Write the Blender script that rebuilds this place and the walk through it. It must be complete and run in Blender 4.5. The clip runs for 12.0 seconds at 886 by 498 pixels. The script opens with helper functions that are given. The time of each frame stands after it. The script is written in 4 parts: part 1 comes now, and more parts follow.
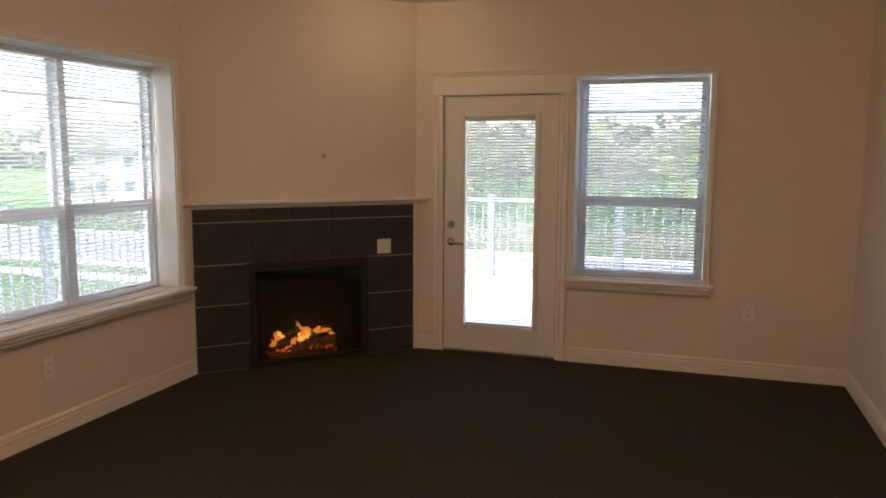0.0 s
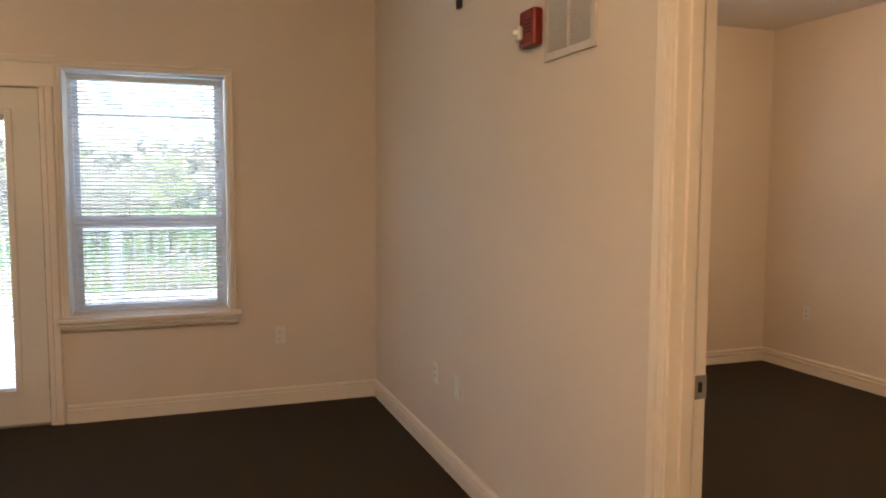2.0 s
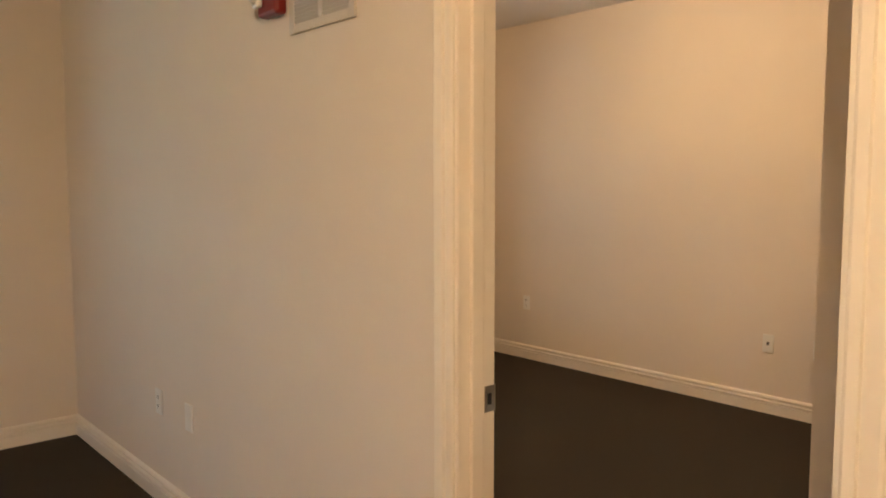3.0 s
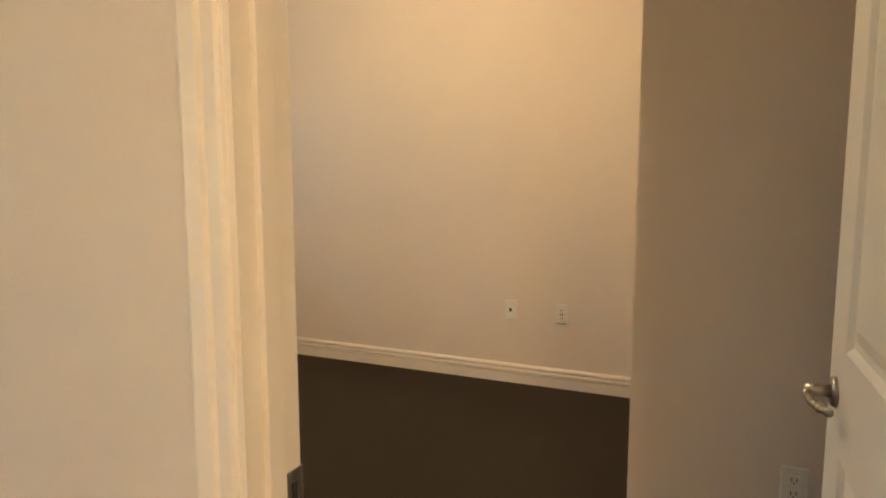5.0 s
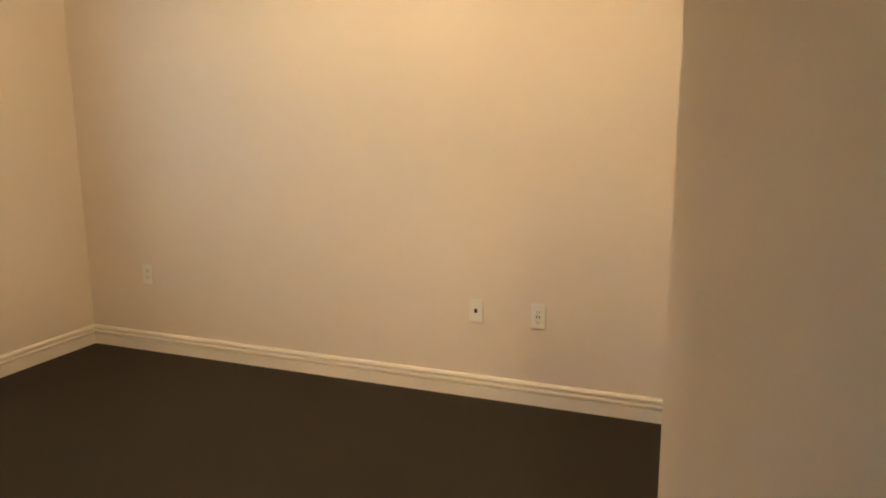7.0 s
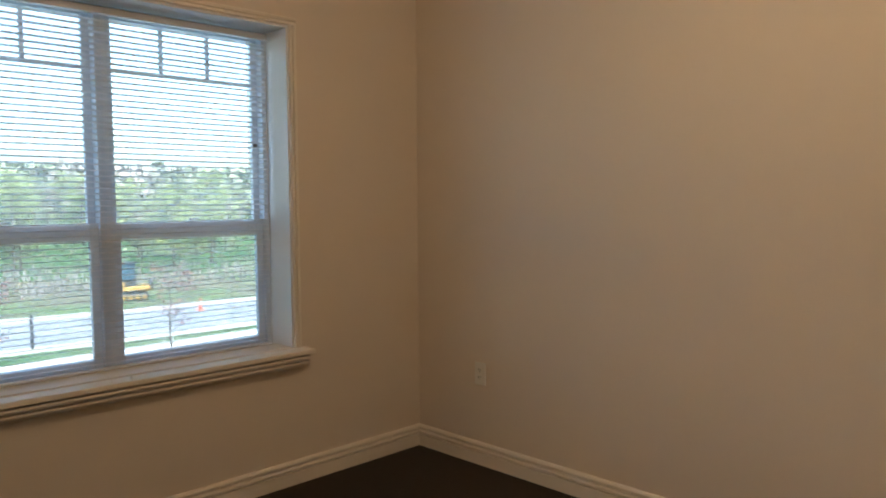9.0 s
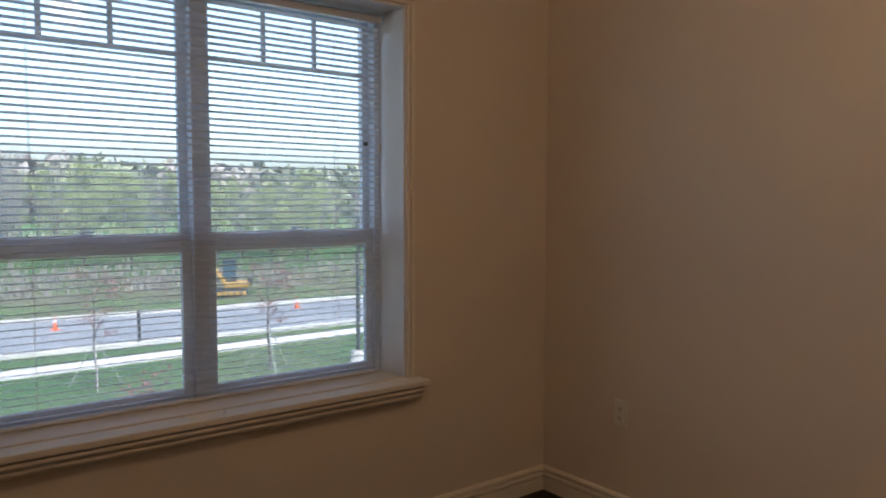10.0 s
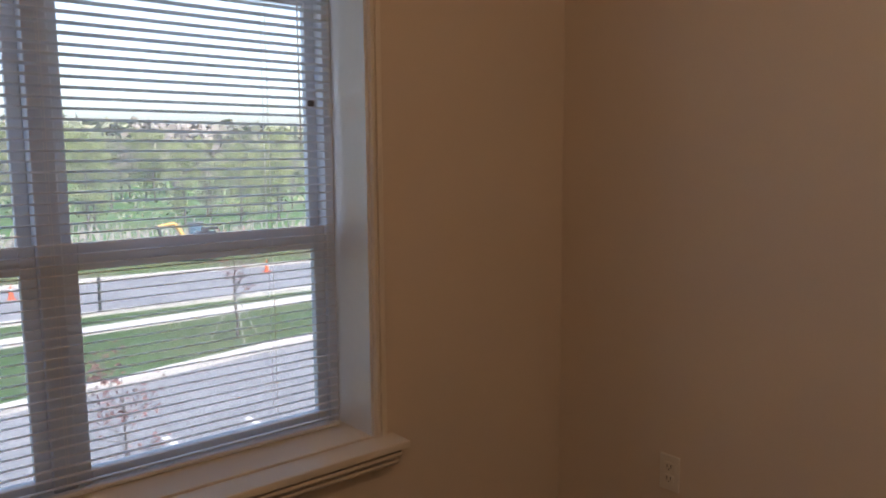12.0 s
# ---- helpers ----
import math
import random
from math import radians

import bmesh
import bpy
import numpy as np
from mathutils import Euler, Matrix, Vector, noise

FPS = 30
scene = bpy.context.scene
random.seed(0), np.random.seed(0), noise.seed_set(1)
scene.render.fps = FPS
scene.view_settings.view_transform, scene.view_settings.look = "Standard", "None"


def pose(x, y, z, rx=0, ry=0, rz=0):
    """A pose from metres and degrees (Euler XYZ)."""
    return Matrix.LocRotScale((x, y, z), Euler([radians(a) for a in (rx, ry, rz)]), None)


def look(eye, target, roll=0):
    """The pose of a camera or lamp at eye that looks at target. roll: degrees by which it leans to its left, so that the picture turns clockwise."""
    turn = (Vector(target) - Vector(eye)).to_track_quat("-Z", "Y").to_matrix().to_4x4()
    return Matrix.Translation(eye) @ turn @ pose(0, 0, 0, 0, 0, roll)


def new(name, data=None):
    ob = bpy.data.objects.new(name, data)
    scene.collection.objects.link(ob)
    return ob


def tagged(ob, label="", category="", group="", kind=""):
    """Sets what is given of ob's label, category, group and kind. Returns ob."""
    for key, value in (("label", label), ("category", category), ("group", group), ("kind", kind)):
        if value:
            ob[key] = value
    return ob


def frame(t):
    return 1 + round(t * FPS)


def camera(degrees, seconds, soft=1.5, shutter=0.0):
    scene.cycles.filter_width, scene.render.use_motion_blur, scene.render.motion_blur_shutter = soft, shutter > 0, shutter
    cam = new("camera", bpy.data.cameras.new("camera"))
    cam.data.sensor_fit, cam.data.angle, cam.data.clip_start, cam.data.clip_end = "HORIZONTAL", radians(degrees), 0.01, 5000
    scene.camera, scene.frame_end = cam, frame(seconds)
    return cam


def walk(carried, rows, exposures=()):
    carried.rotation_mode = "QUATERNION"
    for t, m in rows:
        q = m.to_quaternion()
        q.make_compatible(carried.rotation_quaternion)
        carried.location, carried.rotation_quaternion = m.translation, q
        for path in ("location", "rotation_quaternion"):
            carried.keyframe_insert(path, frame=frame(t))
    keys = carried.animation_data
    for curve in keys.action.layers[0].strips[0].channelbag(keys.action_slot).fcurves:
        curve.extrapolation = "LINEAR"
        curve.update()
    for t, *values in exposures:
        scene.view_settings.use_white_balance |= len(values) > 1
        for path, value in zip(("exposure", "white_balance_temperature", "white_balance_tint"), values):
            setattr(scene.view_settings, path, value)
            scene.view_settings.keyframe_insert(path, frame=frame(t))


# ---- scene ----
cam = camera(61.2, 12.0, soft=1.9)
PATH = [
    (0, (-1.099, -5.726, 1.587), (-1.721, -3.841, 1.34), 0.3),
    (0.5, (-1.207, -5.6, 1.534), (-1.443, -3.623, 1.352), 0.2),
    (1, (-1.267, -5.419, 1.508), (-1.219, -3.427, 1.328), 0.1),
    (1.5, (-1.29, -5.243, 1.486), (-0.949, -3.279, 1.316), 0.2),
    (2, (-1.308, -5.069, 1.474), (-0.639, -3.191, 1.309), 0.2),
    (2.5, (-1.302, -4.874, 1.469), (-0.255, -3.178, 1.302), -0.1),
    (3, (-1.262, -4.676, 1.456), (0.061, -3.186, 1.288), -0.1),
    (3.2, (-1.23, -4.575, 1.466), (0.176, -3.163, 1.293), -0.1),
    (5, (-0.802, -3.979, 1.428), (1.005, -3.166, 1.157), -0.1),
    (5.5, (-0.615, -3.893, 1.423), (1.213, -3.151, 1.093), -0.1),
    (6, (-0.431, -3.826, 1.411), (1.406, -3.12, 1.059), -0.1),
    (6.5, (-0.226, -3.77, 1.407), (1.615, -3.075, 1.049), 0.0),
    (6.7, (-0.122, -3.751, 1.423), (1.715, -3.05, 1.058), -0.2),
    (8.3, (0.479, -3.347, 1.477), (2.132, -2.252, 1.214), 0.1),
    (8.5, (0.55, -3.294, 1.455), (2.135, -2.091, 1.242), -0.2),
    (9, (0.603, -3.036, 1.373), (2.009, -1.619, 1.24), -0.4),
    (9.5, (0.693, -2.788, 1.383), (1.971, -1.255, 1.258), -0.1),
    (10, (0.834, -2.527, 1.403), (2.058, -0.951, 1.272), 0.1),
    (10.5, (0.983, -2.288, 1.458), (2.157, -0.677, 1.3), 0.1),
    (11, (1.025, -2.003, 1.452), (2.233, -0.415, 1.312), 0.5),
    (11.5, (1.134, -1.796, 1.443), (2.394, -0.254, 1.255), 0.6),
    (12, (1.401, -1.761, 1.482), (2.672, -0.237, 1.236), -0.4),
]
walk(cam, [(t, look(eye, target, roll)) for t, eye, target, roll in PATH],
     exposures=[(0, 2.7, 6800, 10), (0.5, 2.85, 6800, 10), (1.5, 3.1, 6800, 10), (3.2, 3.6, 6450, 0), (5, 3.7, 6150, -5), (6.5, 3.98, 6150, -7), (8.3, 3.35, 5950, -4), (8.8, 2.9, 5850, -3), (9.5, 2.35, 5950, 2), (10.0, 1.95, 6050, 8), (10.5, 1.5, 6050, 12), (11.0, 1.4, 6050, 14), (11.5, 1.55, 6150, 15), (12.0, 2.0, 6550, 15)])

# ---- light ----
world = bpy.data.worlds.new("world")
scene.world = world
world.use_nodes = True
wt = world.node_tree
sky = wt.nodes.new("ShaderNodeTexSky")
sky.sky_type, sky.sun_disc = "NISHITA", False
sky.sun_elevation, sky.sun_rotation = radians(58), radians(200)
sky.air_density, sky.dust_density = 1.0, 4.0
haze = wt.nodes.new("ShaderNodeHueSaturation")
haze.inputs["Saturation"].default_value = 0.92
wt.links.new(sky.outputs[0], haze.inputs["Color"])
wt.links.new(haze.outputs[0], wt.nodes["Background"].inputs[0])
wt.nodes["Background"].inputs[1].default_value = 0.15
sun = new("sun", bpy.data.lights.new("sun", "SUN"))
sun.data.energy, sun.data.angle, sun.data.color = 1.3, radians(14), (1, 0.96, 0.9)
sun.matrix_world = look((0, 0, 0), (-0.18, 0.50, -0.848))

WARM = (1.0, 0.65, 0.39)


def bulb(x, y, z, watts, radius=0.1, color=WARM):
    ob = new("bulb", bpy.data.lights.new("bulb", "POINT"))
    ob.data.energy, ob.data.shadow_soft_size, ob.data.color = watts, radius, color
    ob.location = (x, y, z)


bulb(1.9, -2.2, 2.56, 3.9)
# Added living room lamp, source unseen; placed to brighten the walls by the doorway.
bulb(-1.8, -5.0, 2.56, 11)
bulb(-3.05, -0.75, 2.60, 0.42, 0.06)


# ---- materials ----
def material(name, color, rough=0.6, metal=0.0, var=0.06, scale=6.0, fine=220.0, bump=0.05, depth=0.002, spec=0.5):
    m = bpy.data.materials.new(name)
    m.use_nodes = True
    nt = m.node_tree
    b = nt.nodes["Principled BSDF"]
    b.inputs["Roughness"].default_value, b.inputs["Metallic"].default_value = rough, metal
    b.inputs["Specular IOR Level"].default_value = spec
    co = nt.nodes.new("ShaderNodeTexCoord")
    n1, n2 = nt.nodes.new("ShaderNodeTexNoise"), nt.nodes.new("ShaderNodeTexNoise")
    n1.inputs["Scale"].default_value, n2.inputs["Scale"].default_value = scale, fine
    n1.inputs["Detail"].default_value, n2.inputs["Detail"].default_value = 5, 3
    for n in (n1, n2):
        nt.links.new(co.outputs["Object"], n.inputs["Vector"])
    add = nt.nodes.new("ShaderNodeMath")
    add.operation = "ADD"
    nt.links.new(n1.outputs[0], add.inputs[0])
    nt.links.new(n2.outputs[0], add.inputs[1])
    ramp = nt.nodes.new("ShaderNodeMapRange")
    ramp.inputs["From Min"].default_value, ramp.inputs["From Max"].default_value = 0.6, 1.4
    ramp.inputs["To Min"].default_value, ramp.inputs["To Max"].default_value = 1 - var * 2, 1 + var * 2
    nt.links.new(add.outputs[0], ramp.inputs[0])
    mix = nt.nodes.new("ShaderNodeVectorMath")
    mix.operation = "SCALE"
    mix.inputs[0].default_value = color[:3]
    nt.links.new(ramp.outputs[0], mix.inputs["Scale"])
    nt.links.new(mix.outputs[0], b.inputs["Base Color"])
    if bump:
        bp = nt.nodes.new("ShaderNodeBump")
        bp.inputs["Strength"].default_value, bp.inputs["Distance"].default_value = bump, depth
        nt.links.new(n2.outputs[0], bp.inputs["Height"])
        nt.links.new(bp.outputs[0], b.inputs["Normal"])
    return m


def two_tone(m, other, scale, low=0.45, high=0.6):
    """Patches of a second colour over a material."""
    nt = m.node_tree
    b = nt.nodes["Principled BSDF"]
    first = b.inputs["Base Color"].links[0].from_socket
    co, n = nt.nodes.new("ShaderNodeTexCoord"), nt.nodes.new("ShaderNodeTexNoise")
    n.inputs["Scale"].default_value, n.inputs["Detail"].default_value = scale, 6
    nt.links.new(co.outputs["Object"], n.inputs["Vector"])
    r = nt.nodes.new("ShaderNodeMapRange")
    r.inputs["From Min"].default_value, r.inputs["From Max"].default_value = low, high
    nt.links.new(n.outputs[0], r.inputs[0])
    mx = nt.nodes.new("ShaderNodeMix")
    mx.data_type = "RGBA"
    nt.links.new(r.outputs[0], mx.inputs["Factor"])
    nt.links.new(first, mx.inputs["A"])
    mx.inputs["B"].default_value = (*other, 1)
    nt.links.new(mx.outputs["Result"], b.inputs["Base Color"])
    return m


def island_tone(m, amount):
    """Each leaf a little lighter or darker."""
    nt = m.node_tree
    b = nt.nodes["Principled BSDF"]
    first = b.inputs["Base Color"].links[0].from_socket
    g = nt.nodes.new("ShaderNodeNewGeometry")
    r = nt.nodes.new("ShaderNodeMapRange")
    r.inputs["To Min"].default_value, r.inputs["To Max"].default_value = 1 - amount, 1 + amount
    nt.links.new(g.outputs["Random Per Island"], r.inputs[0])
    s = nt.nodes.new("ShaderNodeVectorMath")
    s.operation = "SCALE"
    nt.links.new(first, s.inputs[0])
    nt.links.new(r.outputs[0], s.inputs["Scale"])
    nt.links.new(s.outputs[0], b.inputs["Base Color"])
    return m


def glowing(name, color, strength):
    m = bpy.data.materials.new(name)
    m.use_nodes = True
    b = m.node_tree.nodes["Principled BSDF"]
    b.inputs["Base Color"].default_value = (*color, 1)
    b.inputs["Emission Color"].default_value = (*color, 1)
    b.inputs["Emission Strength"].default_value = strength
    return m


PAINT = material("wall_paint", (0.76, 0.67, 0.57), 0.75, var=0.02, scale=1.5, fine=260, bump=0.12, depth=0.0015, spec=0.25)
REVEAL = material("lining_paint", (0.82, 0.81, 0.79), 0.45, var=0.01, scale=3, fine=90, bump=0.02)
CEIL = material("ceiling_paint", (0.78, 0.75, 0.70), 0.9, var=0.02, scale=2, fine=120, bump=0.2)
TRIM = material("trim_paint", (0.84, 0.77, 0.67), 0.42, var=0.004, scale=3, fine=60, bump=0.0)
DOORP = material("door_paint", (0.80, 0.76, 0.68), 0.45, var=0.015, scale=3, fine=60, bump=0.02)
CARPET = two_tone(material("carpet", (0.047, 0.039, 0.030), 1.0, var=0.10, scale=40, fine=420, bump=0.9, depth=0.006, spec=0.1), (0.042, 0.035, 0.027), 1.1, 0.4, 0.7)
CARPET.node_tree.nodes["Principled BSDF"].inputs["Sheen Weight"].default_value = 0.05
CARPET.node_tree.nodes["Principled BSDF"].inputs["Sheen Tint"].default_value = (0.75, 0.6, 0.45, 1)
CARPET.node_tree.nodes["Principled BSDF"].inputs["Sheen Roughness"].default_value = 0.45
VINYL = material("window_vinyl", (0.66, 0.70, 0.74), 0.35, var=0.015, bump=0.0)
RAIL = material("blind_metal", (0.62, 0.64, 0.66), 0.4, var=0.02, bump=0.0)
SLAT = material("blind_slat", (0.74, 0.75, 0.77), 0.4, var=0.02, bump=0.0)
CORD = material("cord", (0.8, 0.8, 0.78), 0.8, bump=0.0)
TILE = two_tone(material("slate_tile", (0.030, 0.028, 0.027), 0.45, var=0.15, scale=8, fine=150, bump=0.25, depth=0.002), (0.040, 0.037, 0.034), 5, 0.45, 0.7)
GROUT = material("grout", (0.42, 0.40, 0.38), 0.9, var=0.06)
BLACK = material("black_metal", (0.010, 0.010, 0.010), 0.5, var=0.1, bump=0.05)
SOOT = material("firebox_lining", (0.010, 0.009, 0.009), 0.8, var=0.2)
LOG = two_tone(material("log_bark", (0.05, 0.03, 0.02), 0.9, var=0.3, scale=14, fine=90, bump=0.8, depth=0.01), (0.015, 0.012, 0.01), 9)
lt = LOG.node_tree
ln, lr = lt.nodes.new("ShaderNodeTexNoise"), lt.nodes.new("ShaderNodeMapRange")
ln.inputs["Scale"].default_value, ln.inputs["Detail"].default_value = 17, 4
lr.inputs["From Min"].default_value, lr.inputs["From Max"].default_value = 0.56, 0.75
lr.inputs["To Max"].default_value = 0.045
lt.links.new(ln.outputs[0], lr.inputs[0])
lt.links.new(lr.outputs[0], lt.nodes["Principled BSDF"].inputs["Emission Strength"])
lt.nodes["Principled BSDF"].inputs["Emission Color"].default_value = (1.0, 0.22, 0.03, 1)
FLAME = glowing("flame", (1.0, 0.30, 0.03), 0.09)
FLAMEHOT = glowing("flame_core", (1.0, 0.52, 0.10), 0.13)
EMBER = glowing("ember", (1.0, 0.13, 0.02), 0.07)
LAMPGLOW = glowing("lamp_diffuser", (1.0, 0.72, 0.42), 1.0)
NICKEL = material("satin_nickel", (0.42, 0.39, 0.35), 0.28, metal=1.0, var=0.03, bump=0.02)
PLASTIC = material("white_plastic", (0.80, 0.77, 0.71), 0.4, var=0.01, bump=0.0)
DARK = material("dark_slot", (0.02, 0.018, 0.016), 0.7)
RED = material("alarm_red", (0.20, 0.010, 0.009), 0.4, var=0.03, bump=0.02)
CLEAR = material("strobe_lens", (0.75, 0.75, 0.72), 0.12, var=0.02, bump=0.1)
GRILLE = material("grille_paint", (0.62, 0.57, 0.50), 0.5, var=0.02)
GRILLE_SHADE = material("grille_shadow", (0.22, 0.205, 0.185), 0.9, var=0.05)
GRASS = two_tone(material("grass", (0.058, 0.112, 0.036), 0.95, var=0.2, scale=0.6, fine=40, bump=0.6, depth=0.05, spec=0.1), (0.10, 0.13, 0.06), 0.12)
ROUGH = two_tone(material("rough_bank", (0.13, 0.125, 0.08), 0.95, var=0.25, scale=0.5, fine=12, bump=0.6, depth=0.1, spec=0.1), (0.10, 0.14, 0.055), 0.25, 0.42, 0.6)
ASPHALT = two_tone(material("asphalt", (0.20, 0.205, 0.22), 0.75, var=0.08, scale=0.7, fine=70, bump=0.3), (0.235, 0.24, 0.255), 0.3)
CONCRETE = material("concrete", (0.55, 0.53, 0.50), 0.85, var=0.06, scale=1.5, fine=50, bump=0.2)
PAINTLINE = material("road_paint", (0.75, 0.75, 0.73), 0.7, var=0.05, scale=4)
DECK = material("deck_board", (0.62, 0.62, 0.61), 0.6, var=0.05, scale=4, fine=80, bump=0.1)
# White railing with its backlit shade put into the base colour.
RAILING = material("shaded_railing", (0.24, 0.27, 0.30), 0.45, var=0.02)
BARK = material("bark", (0.13, 0.11, 0.095), 0.95, var=0.2, scale=5, fine=30, bump=0.7, depth=0.02)
LEAFG = island_tone(material("spring_leaf", (0.23, 0.26, 0.11), 0.8, var=0.15, scale=0.4, bump=0.0), 0.22)
LEAFY = island_tone(material("olive_leaf", (0.21, 0.225, 0.14), 0.8, var=0.15, scale=0.4, bump=0.0), 0.22)
LEAFB = island_tone(material("bare_twig", (0.235, 0.215, 0.19), 0.9, var=0.15, scale=0.4, bump=0.0), 0.22)
WOODS = island_tone(two_tone(material("far_leaf", (0.20, 0.215, 0.135), 0.85, var=0.12, scale=0.4, bump=0.0), (0.25, 0.22, 0.19), 0.05, 0.44, 0.56), 0.18)
LEAFR = island_tone(material("red_bud", (0.22, 0.10, 0.085), 0.85, var=0.1, bump=0.0), 0.3)
ORANGE = material("cone_orange", (0.75, 0.12, 0.03), 0.5, var=0.04)
YELLOW = material("machine_yellow", (0.45, 0.27, 0.06), 0.45, var=0.06)
CABGLASS = material("cab_glass", (0.05, 0.09, 0.13), 0.08, var=0.05, bump=0.0)
STEEL = material("dark_pole", (0.035, 0.035, 0.035), 0.45, var=0.06)
SIDING = material("siding", (0.36, 0.36, 0.36), 0.7, var=0.04)
ROOF = material("shingle_roof", (0.10, 0.095, 0.09), 0.9, var=0.15, scale=2)

GLASS = bpy.data.materials.new("window_glass")
GLASS.use_nodes = True
gn = GLASS.node_tree
gn.nodes.remove(gn.nodes["Principled BSDF"])
tr, gl, fr, mg, pw, sc = (gn.nodes.new(k) for k in ("ShaderNodeBsdfTransparent", "ShaderNodeBsdfGlossy", "ShaderNodeLayerWeight", "ShaderNodeMixShader", "ShaderNodeMath", "ShaderNodeMath"))
tr.inputs[0].default_value = (0.95, 0.975, 0.985, 1)
gl.inputs["Roughness"].default_value = 0.02
fr.inputs["Blend"].default_value = 0.5
pw.operation, pw.inputs[1].default_value = "POWER", 5.0
sc.operation, sc.inputs[1].default_value, sc.inputs[2].default_value = "MULTIPLY_ADD", 0.8, 0.025
gn.links.new(fr.outputs["Facing"], pw.inputs[0])
gn.links.new(pw.outputs[0], sc.inputs[0])
gn.links.new(sc.outputs[0], mg.inputs[0])
gn.links.new(tr.outputs[0], mg.inputs[1])
gn.links.new(gl.outputs[0], mg.inputs[2])
# Small pale translucent share: a haze veil added over whatever lies behind the glass.
haze_veil, veil_mix = gn.nodes.new("ShaderNodeBsdfTranslucent"), gn.nodes.new("ShaderNodeMixShader")
haze_veil.inputs[0].default_value = (0.86, 0.92, 1.0, 1)
veil_mix.inputs[0].default_value = 0.06
gn.links.new(mg.outputs[0], veil_mix.inputs[1])
gn.links.new(haze_veil.outputs[0], veil_mix.inputs[2])
gn.links.new(veil_mix.outputs[0], gn.nodes["Material Output"].inputs[0])

SCREEN = bpy.data.materials.new("insect_mesh")
SCREEN.use_nodes = True
sn = SCREEN.node_tree
sb = sn.nodes["Principled BSDF"]
sb.inputs["Base Color"].default_value, sb.inputs["Roughness"].default_value = (0.16, 0.17, 0.18, 1), 0.6
sb.inputs["Alpha"].default_value = 0.21


# ---- mesh tools ----
def as_mesh(name, bm, mat, smooth=False):
    bmesh.ops.recalc_face_normals(bm, faces=bm.faces)
    me = bpy.data.meshes.new(name)
    bm.to_mesh(me)
    bm.free()
    for m in (mat if isinstance(mat, (list, tuple)) else [mat]):
        me.materials.append(m)
    if smooth:
        me.shade_smooth()
    return me


def part(name, bm, mat, parent=None, label="", smooth=False):
    ob = new(name, as_mesh(name, bm, mat, smooth))
    ob.parent = parent
    return tagged(ob, label)


def again(name, mesh, parent, m):
    ob = new(name, mesh)
    ob.parent = parent
    ob.matrix_basis = m
    return ob


def thing(name, m, label, category, group="", kind=""):
    ob = new(name)
    ob.empty_display_size = 0.1
    ob.matrix_world = m
    return tagged(ob, label, category, group, kind)


def box(bm, x0, x1, y0, y1, z0, z1, bev=0.0):
    m = Matrix.LocRotScale(((x0 + x1) / 2, (y0 + y1) / 2, (z0 + z1) / 2), None, (x1 - x0, y1 - y0, z1 - z0))
    vs = bmesh.ops.create_cube(bm, size=1, matrix=m)["verts"]
    if bev:
        es = list({e for v in vs for e in v.link_edges})
        bmesh.ops.bevel(bm, geom=es, offset=bev, segments=2, affect="EDGES", profile=0.5)
    return bm


def boxes(*dims, bev=0.0):
    bm = bmesh.new()
    for d in dims:
        box(bm, *d, bev=bev)
    return bm


def rod(bm, p, q, r0, r1=None, seg=10):
    p, q = Vector(p), Vector(q)
    d = q - p
    m = Matrix.Translation((p + q) / 2) @ d.to_track_quat("Z", "Y").to_matrix().to_4x4()
    bmesh.ops.create_cone(bm, cap_ends=True, segments=seg, radius1=r0, radius2=r0 if r1 is None else r1, depth=d.length, matrix=m)
    return bm


def profile(bm, pts, p, q, into):
    """Sweep a profile of (depth, height) points from p to q; into points from the wall into the room."""
    p, q, n = Vector(p), Vector(q), Vector(into)
    a = [bm.verts.new(p + n * d + Vector((0, 0, z))) for d, z in pts]
    b = [bm.verts.new(q + n * d + Vector((0, 0, z))) for d, z in pts]
    k = len(pts)
    for i in range(k):
        bm.faces.new((a[i], a[(i + 1) % k], b[(i + 1) % k], b[i]))
    bm.faces.new(a)
    bm.faces.new(b[::-1])
    return bm


